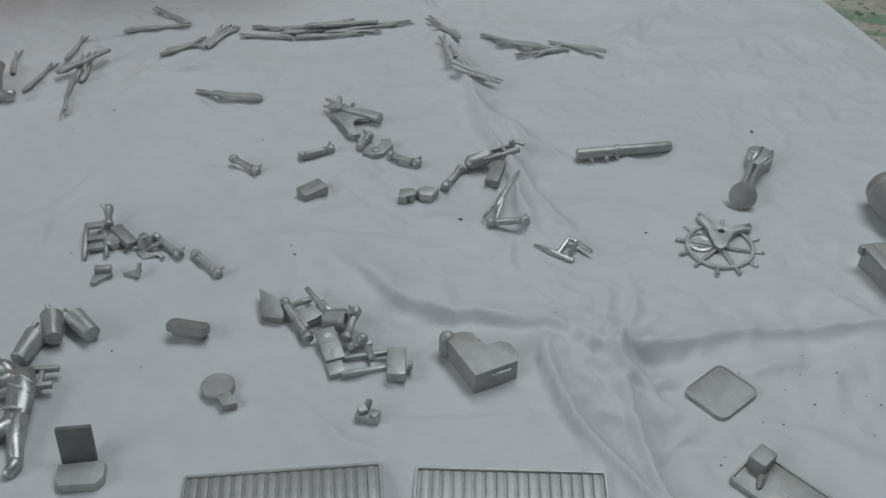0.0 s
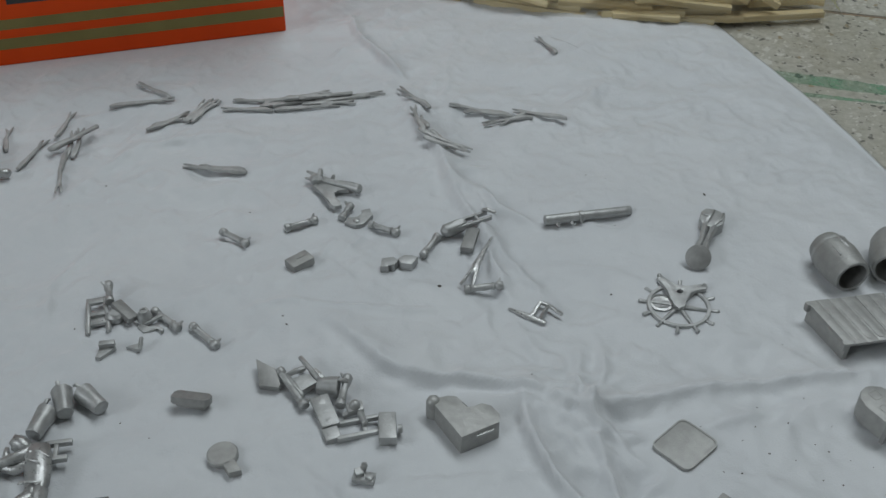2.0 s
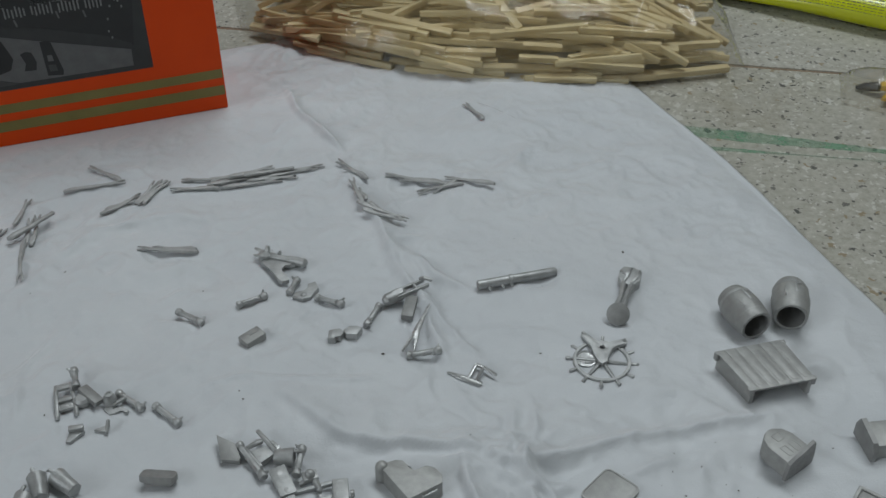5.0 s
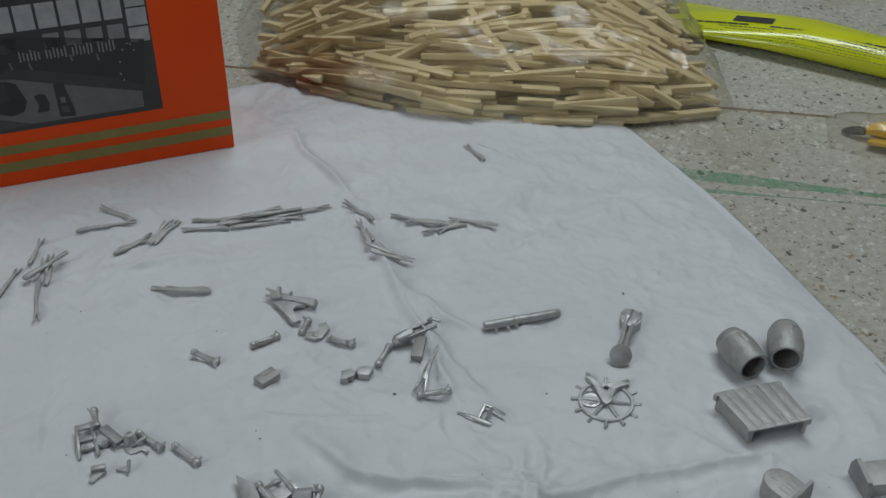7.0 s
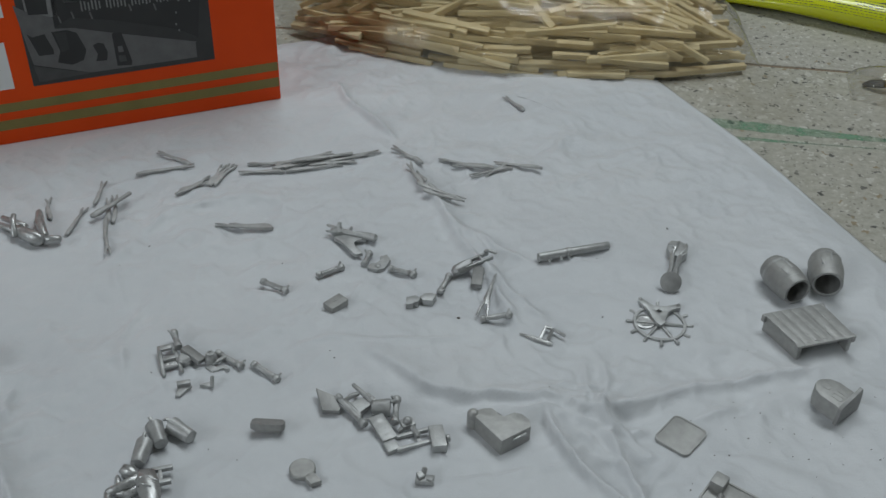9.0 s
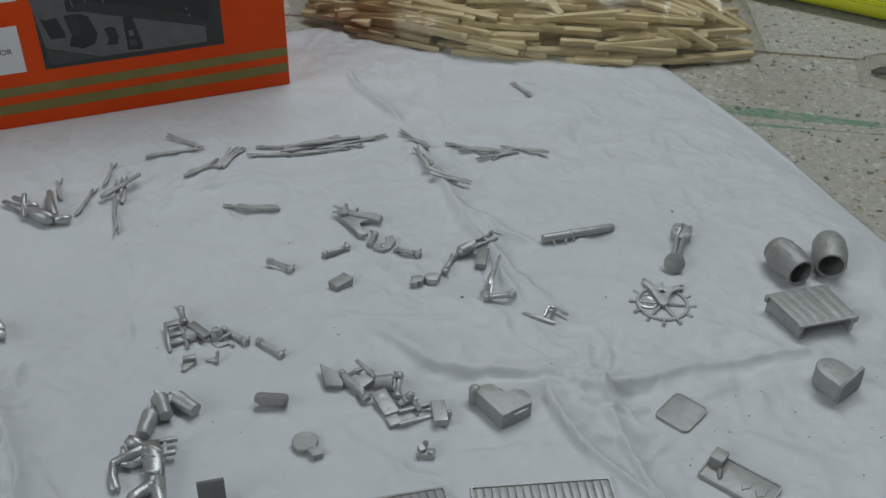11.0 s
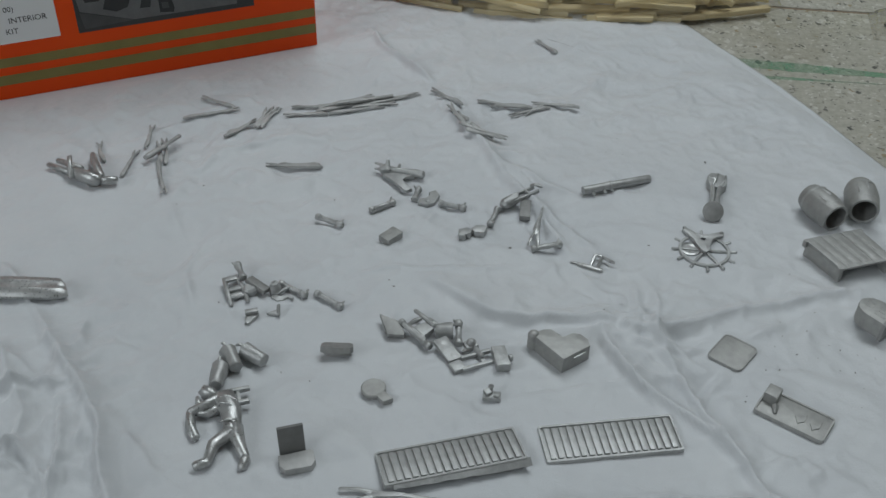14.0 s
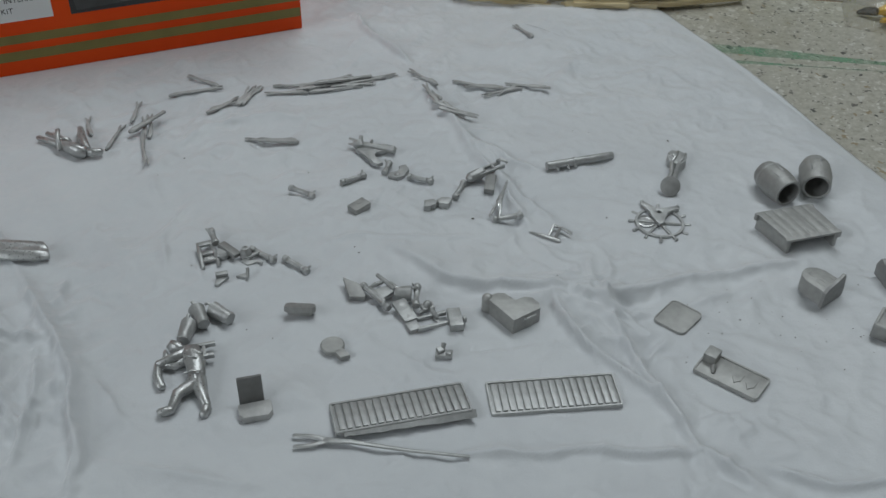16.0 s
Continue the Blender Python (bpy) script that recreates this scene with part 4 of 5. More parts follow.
# ---- ladder-backed stool, tubs and bits beside it ----
def stool():
    ob = thing("cast_stool", -77.6, -12.0, 15, "small grey pewter stool casting lying on its back", "metal casting", r=4)
    for x in (-2.2, 2.2):
        bm = bmesh.new()
        limb(bm, [(x * 1.08, -5.6, 0.6), (x * 1.02, -1.0, 1.2), (x * 0.9, 3.0, 1.6), (x * 0.85, 5.2, 1.8)], [0.6, 0.65, 0.6, 0.5], 8)
        part("leg", bm, PEWTER, ob)
    for y, z, h in ((4.4, 1.7, 1.9), (0.2, 1.3, 1.7), (-2.9, 0.9, 0.8)):
        bm = bmesh.new()
        box(bm, 4.1, h, 0.9, mm(0, y, z - 0.5), 0.2)
        rough_up(bm, 0.05, 81)
        part("rung", bm, PEWTER, ob)
    bm = bmesh.new()
    box(bm, 3.7, 2.0, 0.5, mm(0, -1.5, 0.4), 0.1)
    part("seat", bm, BRIGHT, ob)


stool()


def tub_mesh(bm, r0=2.0, r1=2.7, L=7.0):
    lathe(bm, [(r0 * 0.8, 0), (r0, 0.1), (r0 * 1.03, 0.5), ((r0 + r1) / 2 * 0.99, L / 2), (r1, L - 0.5), (r1, L), (r1 - 0.35, L), (r1 - 0.45, L - 1.2)], None, 18)
    rough_up(bm, 0.11, 6)


def tub(x0, y0, x1, y1, label, L=7.0, r0=1.75, r1=2.35, lift=2.2):
    ob = thing("cast_tub", x0, y0, heading(x0, y0, x1, y1), label, "metal casting", "small cast tubs", r=2)
    m = mm(0, 0, lift, 0, 0, 90)
    bm = bmesh.new()
    tub_mesh(bm, r0, r1, L)
    bmesh.ops.transform(bm, matrix=m, verts=bm.verts)
    part("tub_body", bm, PEWTER, ob)
    bm = bmesh.new()
    limb(bm, [(L - 0.4, 0.3, lift + r1 - 0.6), (L + 1.2, 0.4, lift + r1 - 0.4), (L + 2.2, 0.6, lift + r1 - 1.2)], [0.45, 0.5, 0.35], 8)
    part("lug", bm, PEWTER, ob)
    return ob


tub(-82.0, -50.2, -80.4, -42.2, "tapered grey pewter bucket lying on the cloth by a figure")
tub(-76.6, -44.6, -79.2, -37.6, "tapered grey pewter bucket lying against another bucket", lift=2.4)
tub(-69.4, -42.4, -75.0, -37.4, "tapered grey pewter bucket lying on its side")


def keg(bm):
    lathe(bm, [(1.6, 0), (1.85, 0.2), (1.8, 1.2), (1.55, 2.1), (1.15, 2.6), (1.1, 3.1), (0.7, 3.1), (0.6, 2.8)], mm(0, 0, 0.6), 14)
    prism(bm, [(-1.4, -2.6), (0.4, -4.6), (2.0, -4.2), (3.4, -3.2), (4.8, -4.4), (5.0, -3.4), (3.4, -2.0), (1.4, -2.8), (-0.4, -1.4)], 0, 0.9, None, 0.15)
    box(bm, 4.4, 0.9, 0.8, mm(2.2, -0.6, 0.8, 32, 0, -8), 0.15)
    rough_up(bm, 0.05, 27)


loose("keg_casting", keg, -66.2, -12.8, 0, "small grey pewter keg with broken straps")
loose("round_casting", lambda bm: lathe(bm, [(1.7, 0), (2.1, 0.3), (2.1, 1.7), (1.5, 2.3)], None, 14), -73.2, -12.6, 0, "small rounded grey pewter casting")
loose("slanted_block", lambda bm: box(bm, 7.0, 2.9, 1.5, None, 0.25), -71.3, -11.8, -43, "grey pewter block leaning across a round casting", material=DULL, z=rest(-71, -12) + 1.5, rx=-14, ry=9)
loose("hollow_wedge", lambda bm: (prism(bm, [(-1.8, -2.2), (-0.6, -2.4), (2.2, 1.2), (1.6, 1.8), (-1.4, 1.4)], 0, 1.0, None, 0.2), box(bm, 3.6, 1.5, 1.6, mm(0.2, 1.5, 0.6, 8), 0.2)), -73.0, -24.2, 0, "small torn grey pewter wedge", group="small wedges")
loose("small_wedge", lambda bm: (prism(bm, [(-1.8, -0.2), (1.4, -1.2), (1.8, 1.4)], 0, 0.8, None, 0.2), limb(bm, [(1.5, -1.2, 0.6), (1.6, 1.6, 1.8)], [0.5, 0.5], 8)), -67.0, -22.0, 0, "small grey pewter wedge with a raised edge", group="small wedges")


# ---- figures, each in one plain mesh ----
def figure(bm):
    limb(bm, [(-1.6, 1.6, 2.6), (-0.4, 0.8, 2.8), (0.6, -1.6, 3.0), (1.5, -4.6, 2.9), (1.9, -7.6, 2.6), (1.9, -10.0, 2.5), (1.6, -12.0, 2.3)], [1.7, 2.6, 2.9, 2.6, 2.1, 2.3, 1.9], 16, 0.7)
    limb(bm, [(-2.4, 1.4, 2.9), (-3.6, 2.3, 3.0), (-5.2, 3.0, 2.8), (-5.8, 3.2, 2.6)], [1.2, 1.75, 1.8, 1.2], 14)
    for y, lean in ((-1.4, 0.5), (-3.6, 0.9), (-8.8, -0.4)):  # folds of the coat
        limb(bm, [(-0.9, y + lean, 4.6), (1.2, y, 5.0), (3.2, y - lean, 4.3)], [0.25, 0.35, 0.25], 7)
    limb(bm, [(-0.8, 0.8, 2.8), (-5.2, -1.4, 2.6), (-8.6, -2.9, 2.0)], [1.6, 1.25, 1.1], 10)
    limb(bm, [(-8.6, -2.9, 2.0), (-8.2, -6.8, 1.5), (-7.0, -10.4, 1.2)], [1.15, 1.2, 1.2], 10, 0.8)
    limb(bm, [(-0.4, -1.6, 2.0), (-4.2, -3.0, 1.4), (-8.0, -2.2, 1.4)], [1.3, 1.1, 0.9], 10)
    limb(bm, [(-6.4, -1.0, 2.2), (-6.9, 1.7, 2.4)], [0.9, 0.6], 8)
    limb(bm, [(2.3, -9.4, 2.4), (3.6, -14.6, 2.1), (5.0, -18.6, 1.8)], [2.1, 1.55, 1.2], 12)
    limb(bm, [(5.0, -18.8, 1.6), (4.2, -21.4, 1.3)], [1.35, 1.1], 10)
    limb(bm, [(1.4, -10.8, 2.2), (-2.6, -14.0, 2.0), (-3.8, -18.4, 1.5)], [2.0, 1.5, 1.2], 12)
    limb(bm, [(-3.8, -18.7, 1.3), (-6.9, -19.4, 1.2)], [1.3, 1.05], 10)
    rough_up(bm, 0.14, 12)


loose("miniature_figure", figure, -79.3, -55.6, 0, "shiny pewter miniature figure bent forward, lying on the cloth", material=BRIGHT, r=5, smooth=70, category="figurine")


def frame_bit(bm):
    for y in (0, -4.4):
        box(bm, 6.4, 1.1, 1.3, mm(0, y, 0, 9), 0.15)
    box(bm, 0.9, 4.0, 1.0, mm(0.4, -2.2, 0.1, 9), 0.1)


def thread():
    bm = bmesh.new()
    limb(bm, [(45.5, 131, float(cloth_z(45.5, 131)) + 0.12), (51, 126.5, float(cloth_z(51, 126.5)) + 0.12), (58, 119, float(cloth_z(58, 119)) + 0.12)], [0.06, 0.05, 0.04], 5)
    tagged(part("grey_thread", bm, DULL), "fine grey thread lying on the cloth", "thread")


thread()
loose("ladder_piece", frame_bit, -76.4, -52.4, 0, "short piece of a pewter ladder lying under a figure", z=rest(-76, -54) + 1.6)


def figure_small(bm):
    limb(bm, [(0, -0.6, 2.2), (-2.4, 0.6, 2.4), (-5.5, 2.8, 2.3), (-9, 6.0, 1.8)], [1.9, 2.3, 2.1, 1.7], 12)
    limb(bm, [(-8.4, 5.0, 1.8), (-13, 8.4, 1.7), (-17.4, 11.6, 1.5)], [1.4, 1.05, 0.85], 10)
    limb(bm, [(-6.4, 6.8, 2.2), (-11, 10.6, 2.0), (-14.8, 13.6, 1.6)], [1.35, 1.0, 0.8], 10)
    limb(bm, [(0.6, 1.6, 2.4), (-2.6, 10, 2.2), (-3.8, 16.0, 1.4)], [1.4, 1.5, 1.2], 10)
    limb(bm, [(-8.6, 2.6, 2.2), (-9.4, 5.6, 4.8), (-9.6, 9.0, 5.6)], [1.1, 0.95, 0.9], 10)
    limb(bm, [(1.6, -0.6, 2.2), (5.4, -0.4, 2.0)], [1.4, 1.3], 12)
    rough_up(bm, 0.12, 19)


loose("miniature_figure", figure_small, -121.6, 46.6, 0, "shiny pewter miniature figure lying on its back with raised limbs", material=BRIGHT, r=5, smooth=70, category="figurine")


# ---- plates and seats ----
def lump(bm):
    hi = [(-4.3, -1.3), (-3.4, -2.0), (3.6, -2.1), (4.4, -1.2), (4.3, 0.9), (3.4, 1.7), (-3.4, 1.8), (-4.2, 1.0)]
    prism(bm, [(x * 0.78, y * 0.6) for x, y in hi], 0, 1.2, None, 0)
    prism(bm, hi, 1.0, 2.7, None, 0.35)
    rough_up(bm, 0.06, 17)


loose("wedge_bar", lump, -50.4, -41.0, -9, "stubby grey pewter bar with a faceted top", material=DULL, rx=-22, z=rest(-50.4, -41, 2.5) + 0.6)


def paddle(bm):
    lathe(bm, [(3.0, 0), (3.3, 0.2), (3.3, 1.2), (3.0, 1.5)], mm(0, 0, 0), 26)
    prism(bm, [(0.2, -2.6), (2.0, -5.4), (4.6, -4.6), (2.8, -1.6)], 0, 1.5, None, 0.3)


loose("paddle_casting", paddle, -41.8, -54.4, 0, "round grey pewter disc with a short stub", material=MATTE, r=3)


def cast_chair():
    ob = thing("cast_chair", -62.0, -76.2, 8, "pewter chair seat casting with an upright back panel coloured as if in shade", "metal casting", r=4)
    bm = bmesh.new()
    prism(bm, [(-4.3, 2.0), (-4.4, -1.4), (-3.3, -2.9), (3.0, -3.1), (4.2, -1.6), (4.2, 1.6), (3.5, 2.2)], 0, 1.9, None, 0.45)
    part("seat", bm, LEAD, ob, "bright pewter seat")
    # the upright face's shade is put into this panel's darker colour
    bm = bmesh.new()
    box(bm, 6.3, 1.0, 8.6, mm(-0.6, 2.5, 0.2, 0, -14, 0), 0.25)
    part("backrest", bm, SHADED, ob, "pewter back panel with shade put into its colour")


cast_chair()


def heart_box():
    ob = thing("heart_block", 8.1, -54.0, 0, "heavy grey pewter block with a notched, two-lobed top", "metal casting", r=5)
    bm = bmesh.new()
    out = [(0, 0), (8.2, 4.0), (8.4, 6.4), (6.8, 8.8), (4.8, 9.6), (3.0, 8.6), (1.6, 7.6), (0.8, 9.8), (-0.6, 11.6), (-2.6, 11.9), (-4.8, 11.2), (-5.7, 9.4)]
    prism(bm, out, 0, 5.2, None, 0.35)
    rough_up(bm, 0.08, 31)
    part("block", bm, MATTE, ob, smooth=28)
    bm = bmesh.new()
    lathe(bm, [(0.8, 0), (1.6, 0.4), (1.6, 4.6), (1.3, 5.4), (0.6, 5.8)], mm(-5.7, 10.5, 0), 12)
    part("knob", bm, MATTE, ob)
    bm = bmesh.new()
    box(bm, 4.2, 0.7, 0.6, mm(5.0, 2.3, 3.5, 26), 0.15)
    part("flash_ridge", bm, BRIGHT, ob)


heart_box()


def fragment(bm):
    box(bm, 4.6, 2.8, 1.3, mm(0, 0, 0, -12), 0.3)
    box(bm, 1.8, 2.0, 1.2, mm(-1.0, 0.6, 1.1, 20), 0.25)
    box(bm, 1.6, 1.4, 0.9, mm(1.2, -0.6, 1.1, -30), 0.2)
    limb(bm, [(-0.4, 1.0, 1.6), (0.2, 1.8, 2.8)], [0.7, 0.6], 8)
    rough_up(bm, 0.08, 41)


loose("small_fragment", fragment, -12.0, -61.0, 0, "small lumpy grey pewter fragment")


def square_lid():
    ob = thing("square_plate", 55.8, -52.6, 42, "flat square pewter plate with rounded corners and a raised rim", "metal casting", r=4)
    bm = bmesh.new()
    prism(bm, rounded(11.2, 9.8, 1.7), -0.3, 0.6, None, 0.15)
    part("panel", bm, MATTE, ob)
    bm = bmesh.new()
    o, i = rounded(11.5, 10.1, 1.8), rounded(10.7, 9.3, 1.5)
    ring(bm, o, i, -0.3, 0.82)
    part("rim", bm, MATTE, ob)


def ring(bm, outer, inner, z0, z1):
    """A raised rim between two outlines with the same number of points."""
    n = len(outer)
    rows = [[bm.verts.new((x, y, z)) for x, y in pts] for pts, z in ((outer, z0), (outer, z1 - 0.15), ([(0.85 * a + 0.15 * c, 0.85 * b + 0.15 * d) for (a, b), (c, d) in zip(outer, inner)], z1), ([(0.15 * a + 0.85 * c, 0.15 * b + 0.85 * d) for (a, b), (c, d) in zip(outer, inner)], z1), (inner, z1 - 0.15), (inner, z0))]
    rows.append(rows[0])
    for a, b in zip(rows, rows[1:]):
        for i in range(n):
            bm.faces.new((a[i], a[(i + 1) % n], b[(i + 1) % n], b[i]))


square_lid()


def bed_plate():
    ob = thing("bed_plate", 63.2, -76.6, -44.5, "long rimmed pewter plate with a square block at one end", "metal casting", r=5)
    W, D = 18.4, 9.6
    bm = bmesh.new()
    prism(bm, rounded(W - 0.4, D - 0.4, 0.9), 0, 0.9, None, 0.15)
    body = part("plate", bm, MATTE, ob)
    bm = bmesh.new()
    ring(bm, rounded(W, D, 1.1), rounded(W - 1.1, D - 1.1, 0.6), 0, 1.3)
    part("rim", bm, MATTE, ob)
    bm = bmesh.new()
    box(bm, 3.6, 4.2, 3.2, mm(-6.9, 2.0, 0.6), 0.35)
    part("block", bm, MATTE, ob)
    bm = bmesh.new()
    limb(bm, [(-5.0, -0.6, 1.6), (-4.2, -2.6, 1.2)], [0.8, 0.5], 8)
    part("stub", bm, MATTE, ob)
    for x in (1.6, 5.4):
        bm = bmesh.new()
        prism(bm, [(x - 1.2, -0.4), (x - 0.4, -1.6), (x + 0.2, -2.6), (x + 0.6, -1.6), (x + 1.4, -1.0), (x + 1.4, 1.6), (x + 1.1, 1.6), (x + 1.1, -0.5)], 0.85, 1.15, None, 0.05)
        part("raised_mark", bm, MATTE, ob)


bed_plate()


# ---- slotted panels ----
def slotted(name, x, y, rz, W, D, label, rx=0.0, skirt=False, slots=17, lift=0.0):
    ob = thing(name, x, y, rz, label, "metal casting", "slotted panels", z=rest(x, y, 6) + lift, rx=rx)
    bm = bmesh.new()
    prism(bm, rounded(W, D, 0.5, 2), 0, 0.6, None, 0.1)
    panel = part("panel", bm, PEWTER, ob, "recessed grey ground")
    bm = bmesh.new()
    ring(bm, rounded(W + 0.2, D + 0.2, 0.6, 2), rounded(W - 1.0, D - 1.3, 0.3, 2), 0, 1.1)
    part("border", bm, PEWTER, ob)
    pitch = (W - 1.8) / slots
    bm = bmesh.new()
    box(bm, pitch * 0.72, D - 1.9, 0.66, None, 0.24)
    first = part("slat", bm, PEWTER, ob, smooth=28)
    me = first.data
    bpy.data.objects.remove(first)
    for i in range(slots):
        o = new("slat", me)
        o.parent = ob
        o.matrix_basis = at(-W / 2 + 0.9 + pitch * (i + 0.5), 0, 0.5, 0, 0, rng.uniform(-3, 3))
    if skirt:
        bm = bmesh.new()
        n = 26
        vs = []
        rr = random.Random(2)
        for i in range(n + 1):
            t = i / n
            drop = 1.3 + 1.0 * t + rr.uniform(-0.25, 0.25)
            fwd = 1.5 + 0.8 * math.sin(2.2 * t) + rr.uniform(-0.25, 0.25)
            for dy, dz in ((0.2, 0.6), (0.2, 0.95), (-0.6 * fwd, 1.0 - 0.62 * drop), (-0.5 * fwd, 0.75 - 0.62 * drop)):
                vs.append(bm.verts.new((-W / 2 + 2 + (W - 1.2) * t, -D / 2 + dy, dz)))
        for i in range(n):
            for k in range(4):
                a, b = i * 4 + k, i * 4 + (k + 1) % 4
                bm.faces.new((vs[a], vs[b], vs[b + 4], vs[a + 4]))
        part("ragged_flange", bm, PEWTER, ob, "ragged casting flash along the edge")
    return ob


slotted("slotted_panel", 14.6, -78.4, -0.2, 34.2, 11.6, "flat pewter panel with rows of upright slots")
slotted("slotted_panel", -25.4, -80.0, 6.8, 35.0, 11.6, "pewter slotted panel propped up with a ragged front flange", rx=-7, skirt=True, lift=1.0)


def long_fork():
    ob = thing("forked_strip", -42.6, -89.0, 0, "long flat pewter strip with a forked end", "metal casting", z=rest_line(-52, -88, -10, -97))
    bm = bmesh.new()
    limb(bm, [(-2.4, 0.2, 0.7), (4, -0.6, 0.7), (18, -5.0, 0.8), (32.4, -8.4, 0.7)], [1.0, 0.7, 0.55, 0.5], 8, 0.55)
    part("strip", bm, PEWTER, ob)
    for p in (((-1.6, 0.6, 0.7), (-5.5, 2.2, 0.7), (-9.8, 2.9, 0.6)), ((-1.6, 0.0, 0.7), (-5.5, -0.8, 0.7), (-9.8, -0.8, 0.6))):
        bm = bmesh.new()
        limb(bm, p, [0.75, 0.65, 0.7], 8, 0.55)
        part("prong", bm, PEWTER, ob)


long_fork()


# ---- pipe, stand, wheel ----
def pipe():
    ob = thing("pipe_casting", 33.0, 24.2, heading(33, 24.2, 57, 28.6), "straight grey pewter pipe with a collar and small lugs", "metal casting", z=rest_line(33, 24.2, 57, 28.6) - 0.35)
    bm = bmesh.new()
    lathe(bm, [(1.0, 0), (1.4, 0.2), (1.4, 9.6), (1.6, 9.8), (1.6, 10.8), (1.35, 11.0), (1.35, 24.0), (1.1, 24.4)], mm(0, 0, 1.45, 0, 0, 90), 18)
    part("barrel", bm, PEWTER, ob)
    for x in (3.4, 7.4, 10.0):
        bm = bmesh.new()
        limb(bm, [(x, -1.4, 1.0), (x + 0.2, -2.1, 0.7)], [0.6, 0.4], 8)
        part("lug", bm, BRIGHT, ob)


pipe()


def pedestal():
    ob = thing("pedestal_casting", 70.6, 6.4, 66, "pewter pedestal lying down, round foot and square head", "metal casting", r=2)
    bm = bmesh.new()
    lathe(bm, [(2.9, 0), (3.25, 0.15), (3.25, 0.7), (2.8, 1.0)], mm(-0.6, 0, 3.0, 0, 0, 130), 26)
    foot = part("foot", bm, DULL, ob, "flat round foot")
    for s in (-0.9, 0.9):
        bm = bmesh.new()
        limb(bm, [(0.8, s, 3.1), (7, s * 0.8, 3.0), (15, s * 1.5, 2.8)], [1.1, 0.8, 1.0], 10)
        part("stem", bm, PEWTER, ob)
    bm = bmesh.new()
    prism(bm, [(12.5, -1.6), (15.4, -3.2), (19.6, -3.0), (20.6, -0.6), (20.6, 2.4), (18.4, 3.4), (15.0, 3.0), (12.8, 1.6)], 0.4, 3.6, None, 0.5)
    rough_up(bm, 0.08, 51)
    part("head", bm, PEWTER, ob)
    for p in (((13.4, -1.0, 3.6), (16.4, -2.2, 3.9), (19.6, -2.4, 3.7)), ((13.6, 1.0, 3.6), (16.8, 0.6, 4.2), (20.0, 0.2, 3.8)), ((16.6, 0.4, 3.9), (17.6, 2.8, 3.7))):
        bm = bmesh.new()
        limb(bm, p, [0.4, 0.5, 0.35][:len(p)], 8)
        part("ridge", bm, BRIGHT, ob)


pedestal()


def ship_wheel():
    ob = thing("spoked_wheel", 63.1, -8.6, 0, "spoked pewter wheel with handle pegs lying flat on the cloth", "metal casting", z=rest(63.1, -9.6, 6) - 0.3)
    R = 7.8
    bm = bmesh.new()
    n = 48
    o = [(R * math.cos(2 * math.pi * i / n), R * math.sin(2 * math.pi * i / n)) for i in range(n)]
    inn = [((R - 0.95) * math.cos(2 * math.pi * i / n), (R - 0.95) * math.sin(2 * math.pi * i / n)) for i in range(n)]
    ring(bm, o, inn, 0.15, 1.1)
    part("rim", bm, PEWTER, ob)
    for i in range(6):
        a = math.radians(60 * i + 46)
        bm = bmesh.new()
        limb(bm, [(0.8 * math.cos(a), 0.8 * math.sin(a), 0.62), ((R - 0.5) * math.cos(a), (R - 0.5) * math.sin(a), 0.62)], [0.55, 0.45], 8)
        part("spoke", bm, PEWTER, ob)
    for i in range(12):
        a = math.radians(30 * i + 17)
        bm = bmesh.new()
        limb(bm, [((R - 0.3) * math.cos(a), (R - 0.3) * math.sin(a), 0.62), ((R + 1.2) * math.cos(a), (R + 1.2) * math.sin(a), 0.62), ((R + 1.8) * math.cos(a), (R + 1.8) * math.sin(a), 0.62)], [0.4, 0.5, 0.55], 8)
        part("handle", bm, PEWTER, ob)
    bm = bmesh.new()
    lathe(bm, [(1.2, 0.1), (1.5, 0.3), (1.5, 1.1), (1.0, 1.4)], None, 14)
    part("hub", bm, PEWTER, ob)


ship_wheel()
loose("oval_plate", lambda bm: (lathe(bm, [(2.6, 0), (3.1, 0.15), (3.1, 0.45), (2.5, 0.6), (2.3, 0.4)], None, 24), rough_up(bm, 0.04, 95)), 59.0, -7.2, 0, "small round pewter dish lying under a spoked wheel", material=BRIGHT)


def bracket():
    ob = thing("three_armed_bracket", 63.0, -8.4, 0, "flat three-armed pewter bracket lying on the spoked wheel", "metal casting", z=rest(63.1, -9.6, 6) + 0.85)
    bm = bmesh.new()
    out = [(-0.4, -2.4), (1.2, -1.4), (1.9, 0.4), (3.6, 3.0), (5.6, 4.2), (7.7, 4.6), (8.3, 5.5), (7.6, 6.5), (5.4, 6.2), (3.6, 5.8), (1.6, 6.0), (0.2, 6.6), (-1.2, 8.2), (-2.6, 10.2), (-3.6, 10.0), (-3.7, 8.6), (-2.8, 6.4), (-2.0, 4.2), (-1.8, 1.4), (-1.3, -1.2)]
    hole = [(1.0 + 0.8 * math.cos(2 * math.pi * i / len(out) - 1.9), 3.8 + 0.75 * math.sin(2 * math.pi * i / len(out) - 1.9)) for i in range(len(out))]
    ring(bm, out, hole, 0, 1.0)
    rough_up(bm, 0.05, 9)
    part("plate", bm, PEWTER, ob, smooth=28)
    for x, y in ((-3.0, 9.4), (7.2, 5.6)):
        bm = bmesh.new()
        limb(bm, [(x, y, 0.6), (x * 1.06, y * 1.05, 1.2)], [0.7, 0.5], 8)
        part("lug", bm, PEWTER, ob)


bracket()


